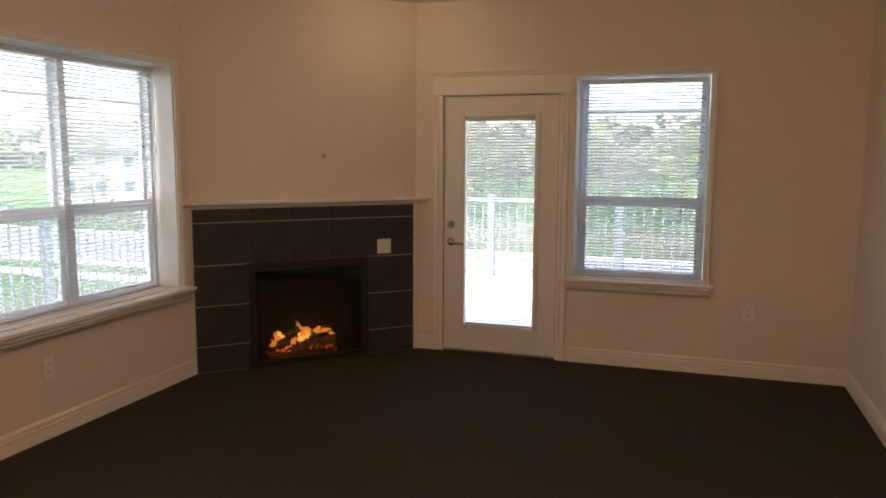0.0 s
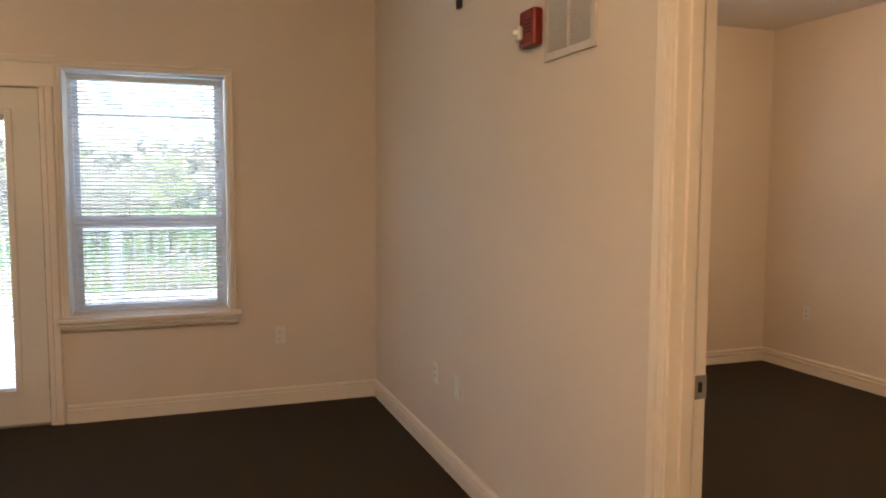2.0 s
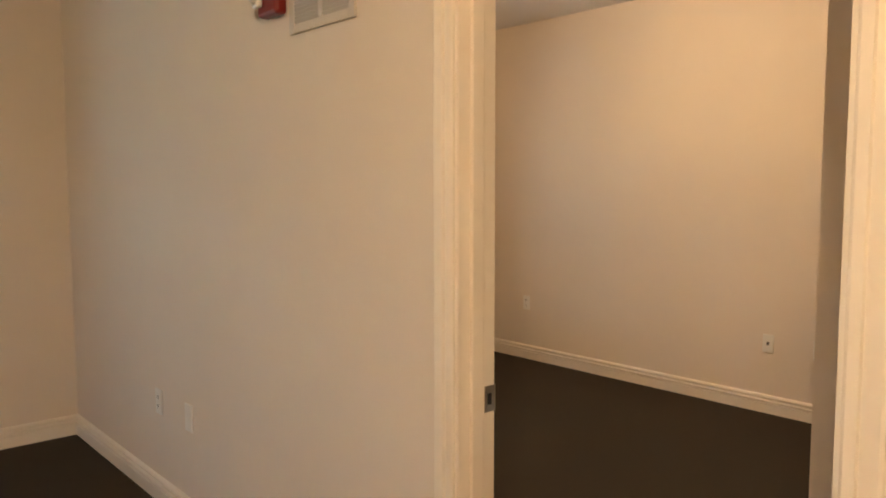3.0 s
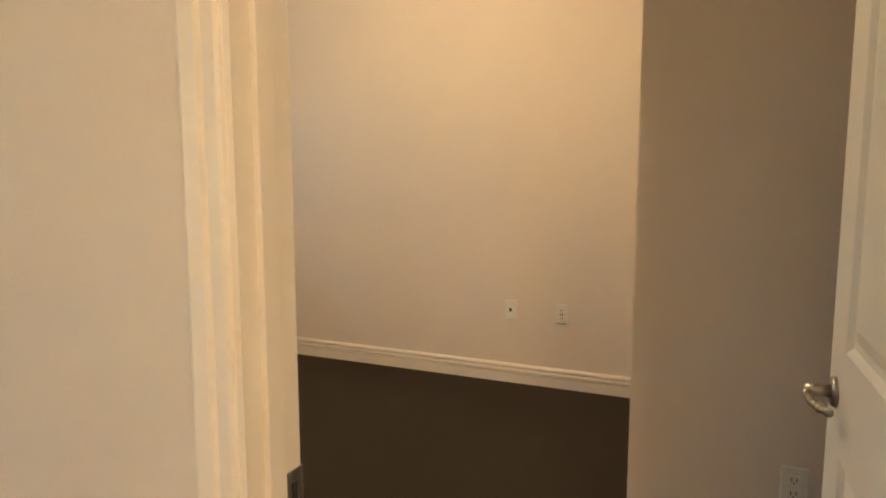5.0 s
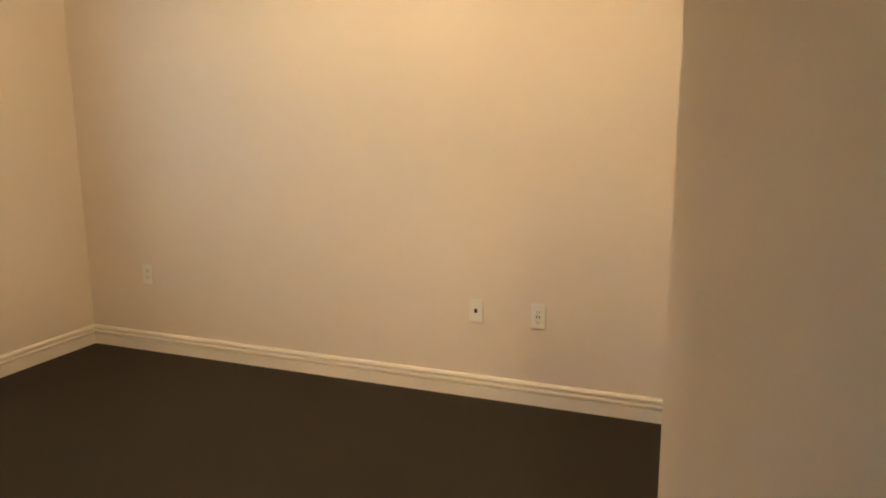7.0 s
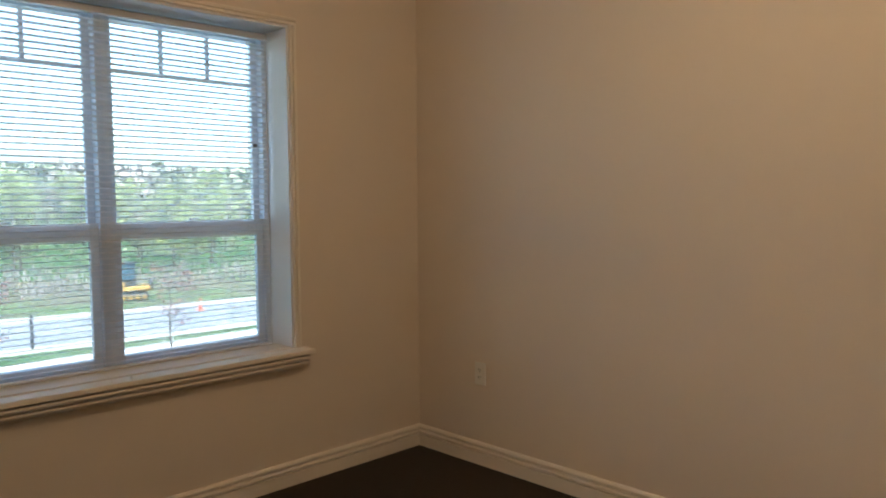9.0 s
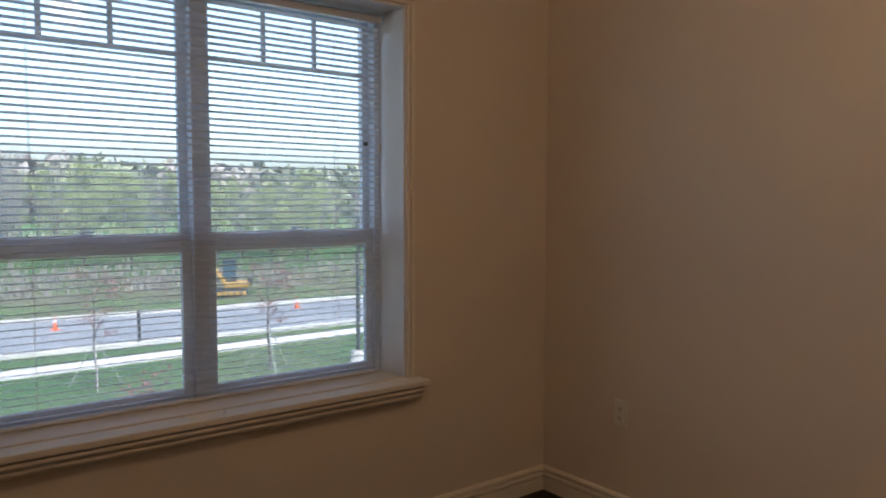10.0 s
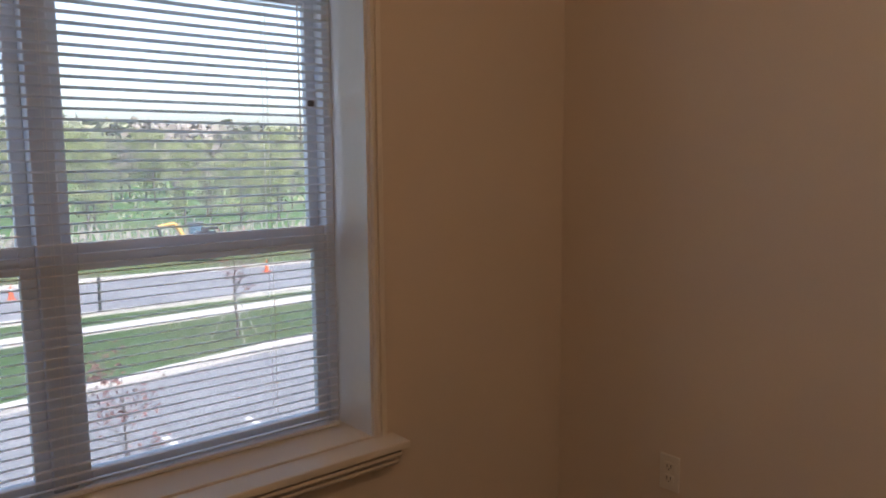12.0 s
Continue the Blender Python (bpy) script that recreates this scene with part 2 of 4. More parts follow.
def wall(name, m, length, thick, height, holes, label, mat=None, base=0.0):
    """A wall along local x from 0, its inner face on local y = 0 and its body towards +y, with holes (x0, x1, z0, z1)."""
    xs = sorted({0, length, *(h[0] for h in holes), *(h[1] for h in holes)})
    zs = sorted({base, height, *(h[2] for h in holes), *(h[3] for h in holes)})
    solid = lambda i, j: 0 <= i < len(xs) - 1 and 0 <= j < len(zs) - 1 and not any(h[0] <= (xs[i] + xs[i + 1]) / 2 <= h[1] and h[2] <= (zs[j] + zs[j + 1]) / 2 <= h[3] for h in holes)
    bm = bmesh.new()
    known = {}

    def v(x, y, z):
        k = (round(x, 4), y, round(z, 4))
        if k not in known:
            known[k] = bm.verts.new((x, y, z))
        return known[k]
    for i in range(len(xs) - 1):
        for j in range(len(zs) - 1):
            if not solid(i, j):
                continue
            x0, x1, z0, z1, t = xs[i], xs[i + 1], zs[j], zs[j + 1], thick
            bm.faces.new((v(x0, 0, z0), v(x1, 0, z0), v(x1, 0, z1), v(x0, 0, z1)))
            bm.faces.new((v(x0, t, z0), v(x0, t, z1), v(x1, t, z1), v(x1, t, z0)))
            for di, dj, c in ((-1, 0, ((x0, z0), (x0, z1))), (1, 0, ((x1, z0), (x1, z1))), (0, -1, ((x0, z0), (x1, z0))), (0, 1, ((x0, z1), (x1, z1)))):
                if not solid(i + di, j + dj):
                    (a, b), (c2, d) = c
                    bm.faces.new((v(a, 0, b), v(c2, 0, d), v(c2, t, d), v(a, t, b)))
    ob = part(name, bm, mat or PAINT)
    ob.matrix_world = m
    return tagged(ob, label, "wall", kind="structure")


# ---- setting ----
H = 2.78
WEST, BED_E = -4.47, 3.42
CLOSET_X, CLOSET_Y = 1.47, -3.59
floor = tagged(part("floor", boxes((-4.8, 3.6, -7.9, 0.26, -0.25, 0.0)), CARPET), "dark brown low-pile carpet over both rooms", "floor", kind="structure")
ceiling = tagged(part("ceiling", boxes((-4.8, 3.6, -7.9, 0.26, H, H + 0.2)), CEIL), "off-white painted flat ceiling", "ceiling", kind="structure")
NWIN = (-1.936, -0.994)
BWIN = (1.03, 2.59)
WWIN = (-2.945, -1.395)
WZ = (0.665, 2.175)
GAP = 0.012
THICK = 0.26
HEAD = WZ[1] + GAP
N = lambda x: x + 4.63
wall("wall_north", pose(-4.63, 0, 0), 8.25, THICK, H,
     [(N(-3.0), N(-2.05), 0.0, 2.065), (N(NWIN[0] - GAP), N(NWIN[1] + GAP), WZ[0], HEAD), (N(BWIN[0] - GAP), N(BWIN[1] + GAP), WZ[0], HEAD)], "cream painted outer wall with windows and patio door")
wall("wall_west", pose(WEST, -7.7, 0, 0, 0, 90), 7.7, THICK, H, [(WWIN[0] + 7.7 - GAP, WWIN[1] + 7.7 + GAP, WZ[0], HEAD)], "cream painted outer wall with a double window")
wall("wall_between", pose(0, -0.001, 0, 0, 0, -90), 7.7, 0.12, H, [(3.299, 4.230, 0.0, 2.05)], "cream painted wall with the bedroom doorway")
wall("wall_bedroom_east", pose(BED_E, 0, 0, 0, 0, -90), 7.7, 0.12, H, [], "cream painted bedroom wall with outlets")
wall("wall_closet_west", pose(CLOSET_X, CLOSET_Y, 0, 0, 0, -90), 1.41, 0.1, H, [], "cream painted wall beside the bedroom entry")
wall("wall_closet_north", pose(CLOSET_X + 0.1, CLOSET_Y - 0.0, 0, 0, 0, 0) @ Matrix.Translation((0, -0.1, 0)), BED_E - CLOSET_X - 0.1, 0.1, H, [], "cream painted closet wall in the bedroom")
wall("wall_entry_south", pose(1.57, -5.0, 0, 0, 0, 180), 1.45, 0.1, H, [], "cream painted wall at the end of the entry")
wall("wall_south", pose(0.12, -7.7, 0, 0, 0, 180), 4.75, 0.12, H, [], "cream painted wall of the living room")
wall("wall_closet_south", pose(3.54, -7.7, 0, 0, 0, 180), 3.42, 0.12, H, [], "cream painted wall closing the closet")
DIAG = pose(WEST, -1.25, 0, 0, 0, 45)
DL = 1.25 * math.sqrt(2)
wall("wall_diagonal", DIAG, DL, 0.05, H, [(0.41, 1.32, 0.0, 0.78)], "cream painted corner wall above the fireplace")

BASE = [(0, 0), (0.018, 0), (0.018, 0.062), (0.007, 0.064), (0.007, 0.068), (0.019, 0.070), (0.021, 0.078), (0.017, 0.084), (0.005, 0.086), (0.005, 0.094), (0.016, 0.096), (0.017, 0.105), (0.010, 0.114), (0, 0.117)]


def baseboard(p, q, into):
    bm = profile(bmesh.new(), BASE, (*p, 0), (*q, 0), (*into, 0))
    tagged(part("baseboard", bm, TRIM), "cream painted wooden baseboard with grooved top", "baseboard", kind="structure")


for p, q, into in (((-1.97, 0), (0, 0), (0, -1)), ((-3.22, 0), (-3.062, 0), (0, -1)), ((WEST, -7.7), (WEST, -1.25), (1, 0)),
                   ((0, 0), (0, -3.224), (-1, 0)), ((0, -4.302), (0, -7.7), (-1, 0)), ((0.12, 0), (BED_E, 0), (0, -1)),
                   ((BED_E, 0), (BED_E, CLOSET_Y), (-1, 0)), ((0.12, 0), (0.12, -3.224), (1, 0)), ((CLOSET_X, CLOSET_Y), (CLOSET_X, -5.0), (-1, 0)),
                   ((CLOSET_X, CLOSET_Y), (BED_E, CLOSET_Y), (0, 1)), ((0.12, -5.0), (CLOSET_X, -5.0), (0, 1))):
    baseboard(p, q, into)

# casing profile: (across the width, depth)
CASE = [(0, 0), (0, 0.012), (0.006, 0.015), (0.024, 0.015), (0.027, 0.008), (0.033, 0.008), (0.036, 0.017), (0.060, 0.020), (0.066, 0.018), (0.070, 0.012), (0.070, 0)]


def casing(name, m, x0, x1, z0, z1, label, head=True, sides="lr", width=1.0):
    """Trim round an opening, on the wall's inner face (local y = 0, the room towards -y)."""
    ob = thing(name, m, label, "trim", kind="structure")
    w = CASE[-1][0] * width

    def strip(p, q, across):
        bm, n = bmesh.new(), len(CASE)
        ends = []
        for e, slope in ((Vector(p), -1), (Vector(q), 1)):
            ends.append([bm.verts.new(e + Vector(across) * u * width + Vector((0, -d, 0))) for u, d in CASE])
        for i in range(n):
            bm.faces.new((ends[0][i], ends[0][(i + 1) % n], ends[1][(i + 1) % n], ends[1][i]))
        bm.faces.new(ends[0])
        bm.faces.new(ends[1][::-1])
        part("casing_strip", bm, TRIM, ob)
    if "l" in sides:
        strip((x0, 0, z0), (x0, 0, z1), (-1, 0, 0))
    if "r" in sides:
        strip((x1, 0, z0), (x1, 0, z1), (1, 0, 0))
    if head:
        strip((x0 - w, 0, z1 + 0.001), (x1 + w, 0, z1 + 0.001), (0, 0, 1))
    return ob


def window(name, m, width, units, label, bars):
    """A hung window of one or two units: local x along the wall from 0, y outwards, sill and head at WZ."""
    z0, z1 = WZ
    ob = thing(name, m, label, "window", kind="structure")
    g = GAP
    part("reveal", boxes((-g, -g + 0.01, 0.0, 0.19, z0, z1 + g), (width + g - 0.01, width + g, 0.0, 0.19, z0, z1 + g), (-g + 0.01, width + g - 0.01, 0.0, 0.19, z1 + g - 0.01, z1 + g)), REVEAL, ob, "white painted deep window lining")
    fr0, fr1 = 0.175, 0.25
    e = 0.028
    part("window_frame", boxes((0, e, fr0, fr1, z0, z1), (width - e, width, fr0, fr1, z0, z1), (e, width - e, fr0, fr1, z1 - 0.018, z1), (e, width - e, fr0, fr1, z0, z0 + 0.01), bev=0.003), VINYL, ob, "white vinyl frame")
    inner = (width - 2 * e - (units - 1) * 0.055) / units
    zm = 1.252
    for u in range(units):
        x0 = e + u * (inner + 0.055)
        x1 = x0 + inner
        if u:
            part("mullion", boxes((x0 - 0.055, x0, 0.17, 0.25, z0 + 0.01, z1 - 0.018), bev=0.004), VINYL, ob, "white vinyl mullion")
        for kind, a, b, ya, yb, st, top, bot in (("upper_sash", zm - 0.02, z1 - 0.018, 0.218, 0.242, 0.032, 0.022, 0.035), ("lower_sash", z0 + 0.01, zm + 0.025, 0.188, 0.214, 0.036, 0.066, 0.034)):
            sash = part(kind, boxes((x0, x0 + st, ya, yb, a, b), (x1 - st, x1, ya, yb, a, b), (x0 + st, x1 - st, ya, yb, b - top, b), (x0 + st, x1 - st, ya, yb, a, a + bot), bev=0.003), VINYL, ob)
            pane = part("pane", boxes((x0 + st, x1 - st, (ya + yb) / 2 - 0.003, (ya + yb) / 2 + 0.003, a + bot, b - top)), GLASS, sash, "clear glass pane")
            pane.visible_shadow = False
            if kind == "upper_sash":
                zz = b - top - 0.218
                part("muntin", boxes((x0 + st, x1 - st, ya + 0.004, yb - 0.004, zz, zz + 0.018), bev=0.002), VINYL, sash)
                for f in (1 / 3, 2 / 3) if bars else ():
                    xc = x0 + st + (inner - 2 * st) * f
                    part("muntin", boxes((xc - 0.009, xc + 0.009, ya + 0.005, yb - 0.005, zz + 0.018, b - top), bev=0.002), VINYL, sash)
            else:
                part("insect_screen", boxes((x0 + 0.004, x1 - 0.004, 0.2455, 0.2462, a + 0.002, b - 0.03)), SCREEN, ob, "fine grey insect screen")
                for f in ((0.3, 0.7) if units == 1 else (0.5,)):
                    xc = x0 + inner * f
                    lock = bmesh.new()
                    box(lock, xc - 0.028, xc + 0.028, 0.192, 0.212, b, b + 0.008, 0.002)
                    rod(lock, (xc, 0.202, b + 0.008), (xc, 0.202, b + 0.018), 0.011, 0.009)
                    box(lock, xc - 0.012, xc + 0.036, 0.196, 0.204, b + 0.012, b + 0.019, 0.002)
                    part("sash_lock", lock, VINYL, sash, "white sash lock")
    tab = bmesh.new()
    box(tab, width - 0.056, width - 0.036, 0.212, 0.2175, 1.63, 1.648, 0.002)
    rod(tab, (width - 0.046, 0.2125, 1.639), (width - 0.046, 0.207, 1.639), 0.006, 0.004, 8)
    part("vent_stop", tab, BARK, ob, "small brown vent stop")
    # stool and moulded apron
    w = 0.045
    bm = boxes((-w - 0.03, width + w + 0.03, -0.092, -0.001, z0 - 0.024, z0 - 0.001), (-g + 0.011, width + g - 0.011, 0.0, 0.185, z0 - 0.0, z0 + 0.004), bev=0.004)
    part("window_sill", bm, TRIM, ob, "cream painted deep window sill")
    ap = [(0, -0.095), (0.016, -0.095), (0.022, -0.088), (0.026, -0.080), (0.056, -0.077), (0.062, -0.070), (0.062, -0.062), (0.048, -0.058), (0.046, -0.052), (0.074, -0.049), (0.080, -0.042), (0.078, -0.034), (0.056, -0.031), (0.054, -0.0245), (0, -0.0245)]
    bm = profile(bmesh.new(), ap, (-w - 0.01, 0, z0), (width + w + 0.01, 0, z0), (0, -1, 0))
    part("window_apron", bm, TRIM, ob, "cream painted moulded apron")
    return ob


def blind(m, width, z0, z1, label, y=0.145, pitch=0.0243, deep=0.025, tilt=12, wand=True):
    ob = thing("window_blind", m, label, "blind", "venetian blinds")
    part("headrail", boxes((0.004, width - 0.004, y - 0.016, y + 0.016, z1 - 0.03, z1), bev=0.003), RAIL, ob, "grey metal headrail")
    part("bottom_rail", boxes((0.008, width - 0.008, y - 0.012, y + 0.012, z0 + 0.001, z0 + 0.013), bev=0.004), SLAT, ob)
    bm = bmesh.new()
    cross = [(-deep / 2, -0.0012), (-deep / 4, 0.0006), (0, 0.0012), (deep / 4, 0.0006), (deep / 2, -0.0012)]
    top = [[bm.verts.new((x, a, b)) for a, b in cross] for x in (0.008, width - 0.008)]
    low = [[bm.verts.new((x, a, b - 0.0008)) for a, b in cross] for x in (0.008, width - 0.008)]
    for i in range(4):
        bm.faces.new((top[0][i], top[1][i], top[1][i + 1], top[0][i + 1]))
        bm.faces.new((low[0][i], low[0][i + 1], low[1][i + 1], low[1][i]))
    for i in (0, 4):
        bm.faces.new((top[0][i], low[0][i], low[1][i], top[1][i]))
    slat = as_mesh("slat", bm, SLAT)
    rnd = random.Random(7)
    k = int((z1 - z0 - 0.055) / pitch)
    for i in range(k):
        again("slat", slat, ob, pose(0, y, z0 + 0.03 + i * pitch, tilt + rnd.uniform(-1.5, 1.5), rnd.uniform(-0.05, 0.05), 0))
    for f in ((0.14, 0.5, 0.86) if width > 1 else (0.2, 0.8)):
        bm = bmesh.new()
        rod(bm, (width * f, y - 0.014, z0 + 0.01), (width * f, y - 0.014, z1 - 0.03), 0.0007, seg=5)
        rod(bm, (width * f, y + 0.014, z0 + 0.01), (width * f, y + 0.014, z1 - 0.03), 0.0007, seg=5)
        part("ladder_cord", bm, CORD, ob, "thin white ladder cord")
    if wand:
        bm = rod(bmesh.new(), (width - 0.12, y - 0.022, z1 - 0.65), (width - 0.12, y - 0.02, z1 - 0.02), 0.0018, seg=6)
        part("pull_cord", bm, CORD, ob, "white pull cord")
        bm = rod(bmesh.new(), (width - 0.025, y - 0.026, z1 - 0.565), (width - 0.025, y - 0.026, z1 - 0.53), 0.006, 0.008, 8)
        rod(bm, (width - 0.025, y - 0.026, z1 - 0.53), (width - 0.025, y - 0.022, z1 - 0.02), 0.0012, seg=5)
        part("tassel", bm, CORD, ob, "small cord tassel")
    return ob


for nm, m, wd, un, lab in (("window_1", pose(NWIN[0], 0, 0), NWIN[1] - NWIN[0], 1, "white single hung window beside the patio door"),
                           ("window_2", pose(WEST, WWIN[0], 0, 0, 0, 90), WWIN[1] - WWIN[0], 2, "white double hung pair of windows beside the fireplace"),
                           ("window_3", pose(BWIN[0], 0, 0), BWIN[1] - BWIN[0], 2, "white double hung pair of bedroom windows")):
    window(nm, m, wd, un, lab, nm == "window_3")
    casing("window_trim", m, -GAP, wd + GAP, WZ[0], HEAD, "narrow cream painted window casing", width=0.5)
    blind(m @ Matrix.Translation((0.014, 0, 0)), wd - 0.028, WZ[0] + 0.005, WZ[1] - 0.013, "lowered white metal venetian blind with open slats", tilt={"window_1": -17, "window_2": -15, "window_3": -11}[nm])


clip = tagged(part("plastic_clip", rod(boxes((-0.006, 0.006, -0.005, 0.005, 0, 0.004), bev=0.001), (0, 0, 0.003), (0, 0, 0.012), 0.004, 0.003, 10), PLASTIC), "small white plastic clip lying on the window sill", "clip")
clip.location = (1.80, -0.055, WZ[0] - 0.001)


# ---- patio door ----
def patio_door():
    x0, x1, z0, z1 = -2.985, -2.068, 0.018, 2.052
    a, b, c, d = -2.835, -2.225, 0.205, 1.915
    ob = thing("door_1", pose(0, 0, 0), "white patio door with glass lite and blind, closed", "door", kind="structure")
    part("door_slab", boxes((x0, a, 0.012, 0.056, z0, z1), (b, x1, 0.012, 0.056, z0, z1), (a, b, 0.012, 0.056, d, z1), (a, b, 0.012, 0.056, z0, c)), DOORP, ob)
    fr = bmesh.new()
    for (p, q, r, s) in ((a - 0.012, a + 0.026, c - 0.012, d + 0.012), (b - 0.026, b + 0.012, c - 0.012, d + 0.012), (a + 0.026, b - 0.026, d - 0.026, d + 0.012), (a + 0.026, b - 0.026, c - 0.012, c + 0.026)):
        box(fr, p, q, 0.0, 0.066, r, s, 0.005)
    part("lite_frame", fr, DOORP, ob, "white raised lite frame")
    part("pane", boxes((a + 0.02, b - 0.02, 0.05, 0.056, c + 0.02, d - 0.02)), GLASS, ob, "clear glass pane").visible_shadow = False
    part("door_jamb", boxes((-3.0, x0 - 0.003, 0.0, 0.26, 0, 2.065), (x1 + 0.003, -2.05, 0.0, 0.26, 0, 2.065), (x0 - 0.003, x1 + 0.003, 0.0, 0.26, z1 + 0.004, 2.065)), TRIM, ob)
    # Thin dark boxes fill the door gap and stand in for its shade.
    part("gap_shade", boxes((x0 - 0.002, x1 + 0.002, 0.004, 0.05, z1 + 0.0005, z1 + 0.0038), (x0 - 0.0028, x0 - 0.0004, 0.004, 0.05, 0.02, z1), (x1 + 0.0004, x1 + 0.0028, 0.004, 0.05, 0.02, z1)), DARK, ob, "dark strip standing in for the shaded gap round the door")
    part("threshold", boxes((x0, x1, 0.0, 0.28, 0.0005, 0.016), bev=0.003), NICKEL, ob, "metal threshold")
    for z in (0.28, 1.03, 1.8):
        bm = rod(bmesh.new(), (x1 + 0.004, 0.004, z - 0.05), (x1 + 0.004, 0.004, z + 0.05), 0.006, seg=8)
        part("hinge", bm, NICKEL, ob, "metal hinge")
    bm = rod(bmesh.new(), (-2.925, 0.012, 1.04), (-2.925, -0.012, 1.04), 0.031, 0.028, 20)
    box(bm, -2.929, -2.921, -0.026, -0.012, 1.026, 1.054, 0.002)
    part("deadbolt", bm, NICKEL, ob, "satin nickel deadbolt")
    lever_handle(ob, pose(-2.925, 0.012, 0.90), 1)
    return ob


def lever_handle(parent, m, side):
    """Rose, neck and curved lever, standing out towards local -y, the lever along local x * side."""
    bm = bmesh.new()
    rod(bm, (0, 0, 0), (0, -0.010, 0), 0.033, 0.030, 24)
    rod(bm, (0, -0.010, 0), (0, -0.060, 0), 0.0135, 0.0125, 16)
    pts = [(0, -0.055, 0), (0.03, -0.058, -0.002), (0.065, -0.055, -0.005), (0.092, -0.045, -0.009), (0.106, -0.032, -0.011)]
    for i in range(len(pts) - 1):
        (xa, ya, za), (xb, yb, zb) = pts[i], pts[i + 1]
        rod(bm, (xa * side, ya, za), (xb * side, yb, zb), 0.0105 - i * 0.0007, 0.0098 - i * 0.0007, 12)
    for x, y, z in pts:
        bmesh.ops.create_icosphere(bm, subdivisions=2, radius=0.0103, matrix=Matrix.Translation((x * side, y, z)))
    ob = part("lever_handle", bm, NICKEL, parent, "satin nickel lever handle", True)
    ob.matrix_basis = m
    return ob


patio_door()
casing("door_trim", pose(0, 0, 0), -2.99, -2.06, 0, 2.06, "cream painted moulded door casing", head=False, width=1.05)
bm = profile(bmesh.new(), [(0, 2.061), (0.016, 2.061), (0.016, 2.20), (0.022, 2.205), (0.026, 2.222), (0.034, 2.235), (0.034, 2.243), (0, 2.243)], (-3.07, 0, 0), (-1.975, 0, 0), (0, -1, 0))
tagged(part("door_head_trim", bm, TRIM), "cream painted wide head board above the door", "trim", kind="structure")
blind(pose(-2.809, 0, 0), 0.558, 0.232, 1.888, "narrow venetian blind in the patio door lite", y=0.030, pitch=0.0235, deep=0.020, tilt=-20, wand=False)


# ---- bedroom door ----
def bedroom_door():
    ob = thing("door_2", pose(0.127, -4.225, 0, 0, 0, 7.3), "white panelled bedroom door standing wide open", "door", kind="structure")
    w, t, z0, z1 = 0.855, 0.035, 0.012, 2.035
    panels = ((0.13, w - 0.13, 0.20, 0.80), (0.13, w - 0.13, 1.02, 1.90))
    xs, zs = (0, 0.13, w - 0.13, w), (z0, 0.20, 0.80, 1.02, 1.90, z1)
    bm = bmesh.new()
    for i in range(3):
        for j in range(5):
            if i == 1 and j in (1, 3):
                continue
            box(bm, xs[i], xs[i + 1], -t / 2, t / 2, zs[j], zs[j + 1])
    bmesh.ops.remove_doubles(bm, verts=bm.verts, dist=1e-4)
    part("door_slab", bm, DOORP, ob)
    for a, b, c, d in panels:
        bm = bmesh.new()
        for s in (-1, 1):
            rings = []
            for inset, y in ((0, t / 2), (0.014, t / 2 - 0.011), (0.03, t / 2 - 0.011), (0.06, t / 2 - 0.003)):
                rings.append([bm.verts.new((x, y * s, z)) for x, z in ((a + inset, c + inset), (b - inset, c + inset), (b - inset, d - inset), (a + inset, d - inset))])
            for r, q in zip(rings, rings[1:]):
                for i in range(4):
                    bm.faces.new((r[i], r[(i + 1) % 4], q[(i + 1) % 4], q[i]))
            bm.faces.new(rings[-1])
        part("panel", bm, DOORP, ob, "raised moulded panel")
    lever_handle(ob, pose(w - 0.065, t / 2, 0.92, 0, 0, 180), 1)
    lever_handle(ob, pose(w - 0.065, -t / 2, 0.92), -1)
    part("latch_plate", boxes((w, w + 0.002, -0.012, 0.012, 0.89, 0.95)), NICKEL, ob, "nickel latch plate")
    for z in (0.25, 1.05, 1.82):
        part("hinge", rod(bmesh.new(), (-0.004, t / 2, z - 0.045), (-0.004, t / 2, z + 0.045), 0.006, seg=8), NICKEL, ob, "nickel hinge")


bedroom_door()
jamb = thing("door_jamb", pose(0, 0, 0), "cream painted door lining with stop", "door frame", kind="structure")
part("jamb_side", boxes((-0.004, 0.124, -3.317, -3.2985, 0, 2.05)), TRIM, jamb)
part("jamb_side", boxes((-0.004, 0.124, -4.2305, -4.212, 0, 2.05)), TRIM, jamb)
part("jamb_head", boxes((-0.004, 0.124, -4.212, -3.317, 2.032, 2.0505)), TRIM, jamb)
part("door_stop", boxes((0.035, 0.075, -3.3281, -3.317, 0, 2.032), (0.035, 0.075, -4.212, -4.201, 0, 2.032), (0.035, 0.075, -4.201, -3.3281, 2.02, 2.032), bev=0.002), TRIM, jamb)
part("strike_plate", boxes((0.088, 0.128, -3.3185, -3.3165, 0.865, 0.935), bev=0.0006), NICKEL, jamb, "nickel strike plate")
part("strike_hole", boxes((0.098, 0.112, -3.3195, -3.3175, 0.885, 0.915)), DARK, jamb)
casing("doorway_trim", pose(0, 0, 0, 0, 0, -90), 3.305, 4.224, 0, 2.045, "cream painted moulded doorway casing")
casing("doorway_trim", pose(0.12, 0, 0, 0, 0, 90), -4.224, -3.305, 0, 2.045, "cream painted moulded doorway casing in the bedroom")


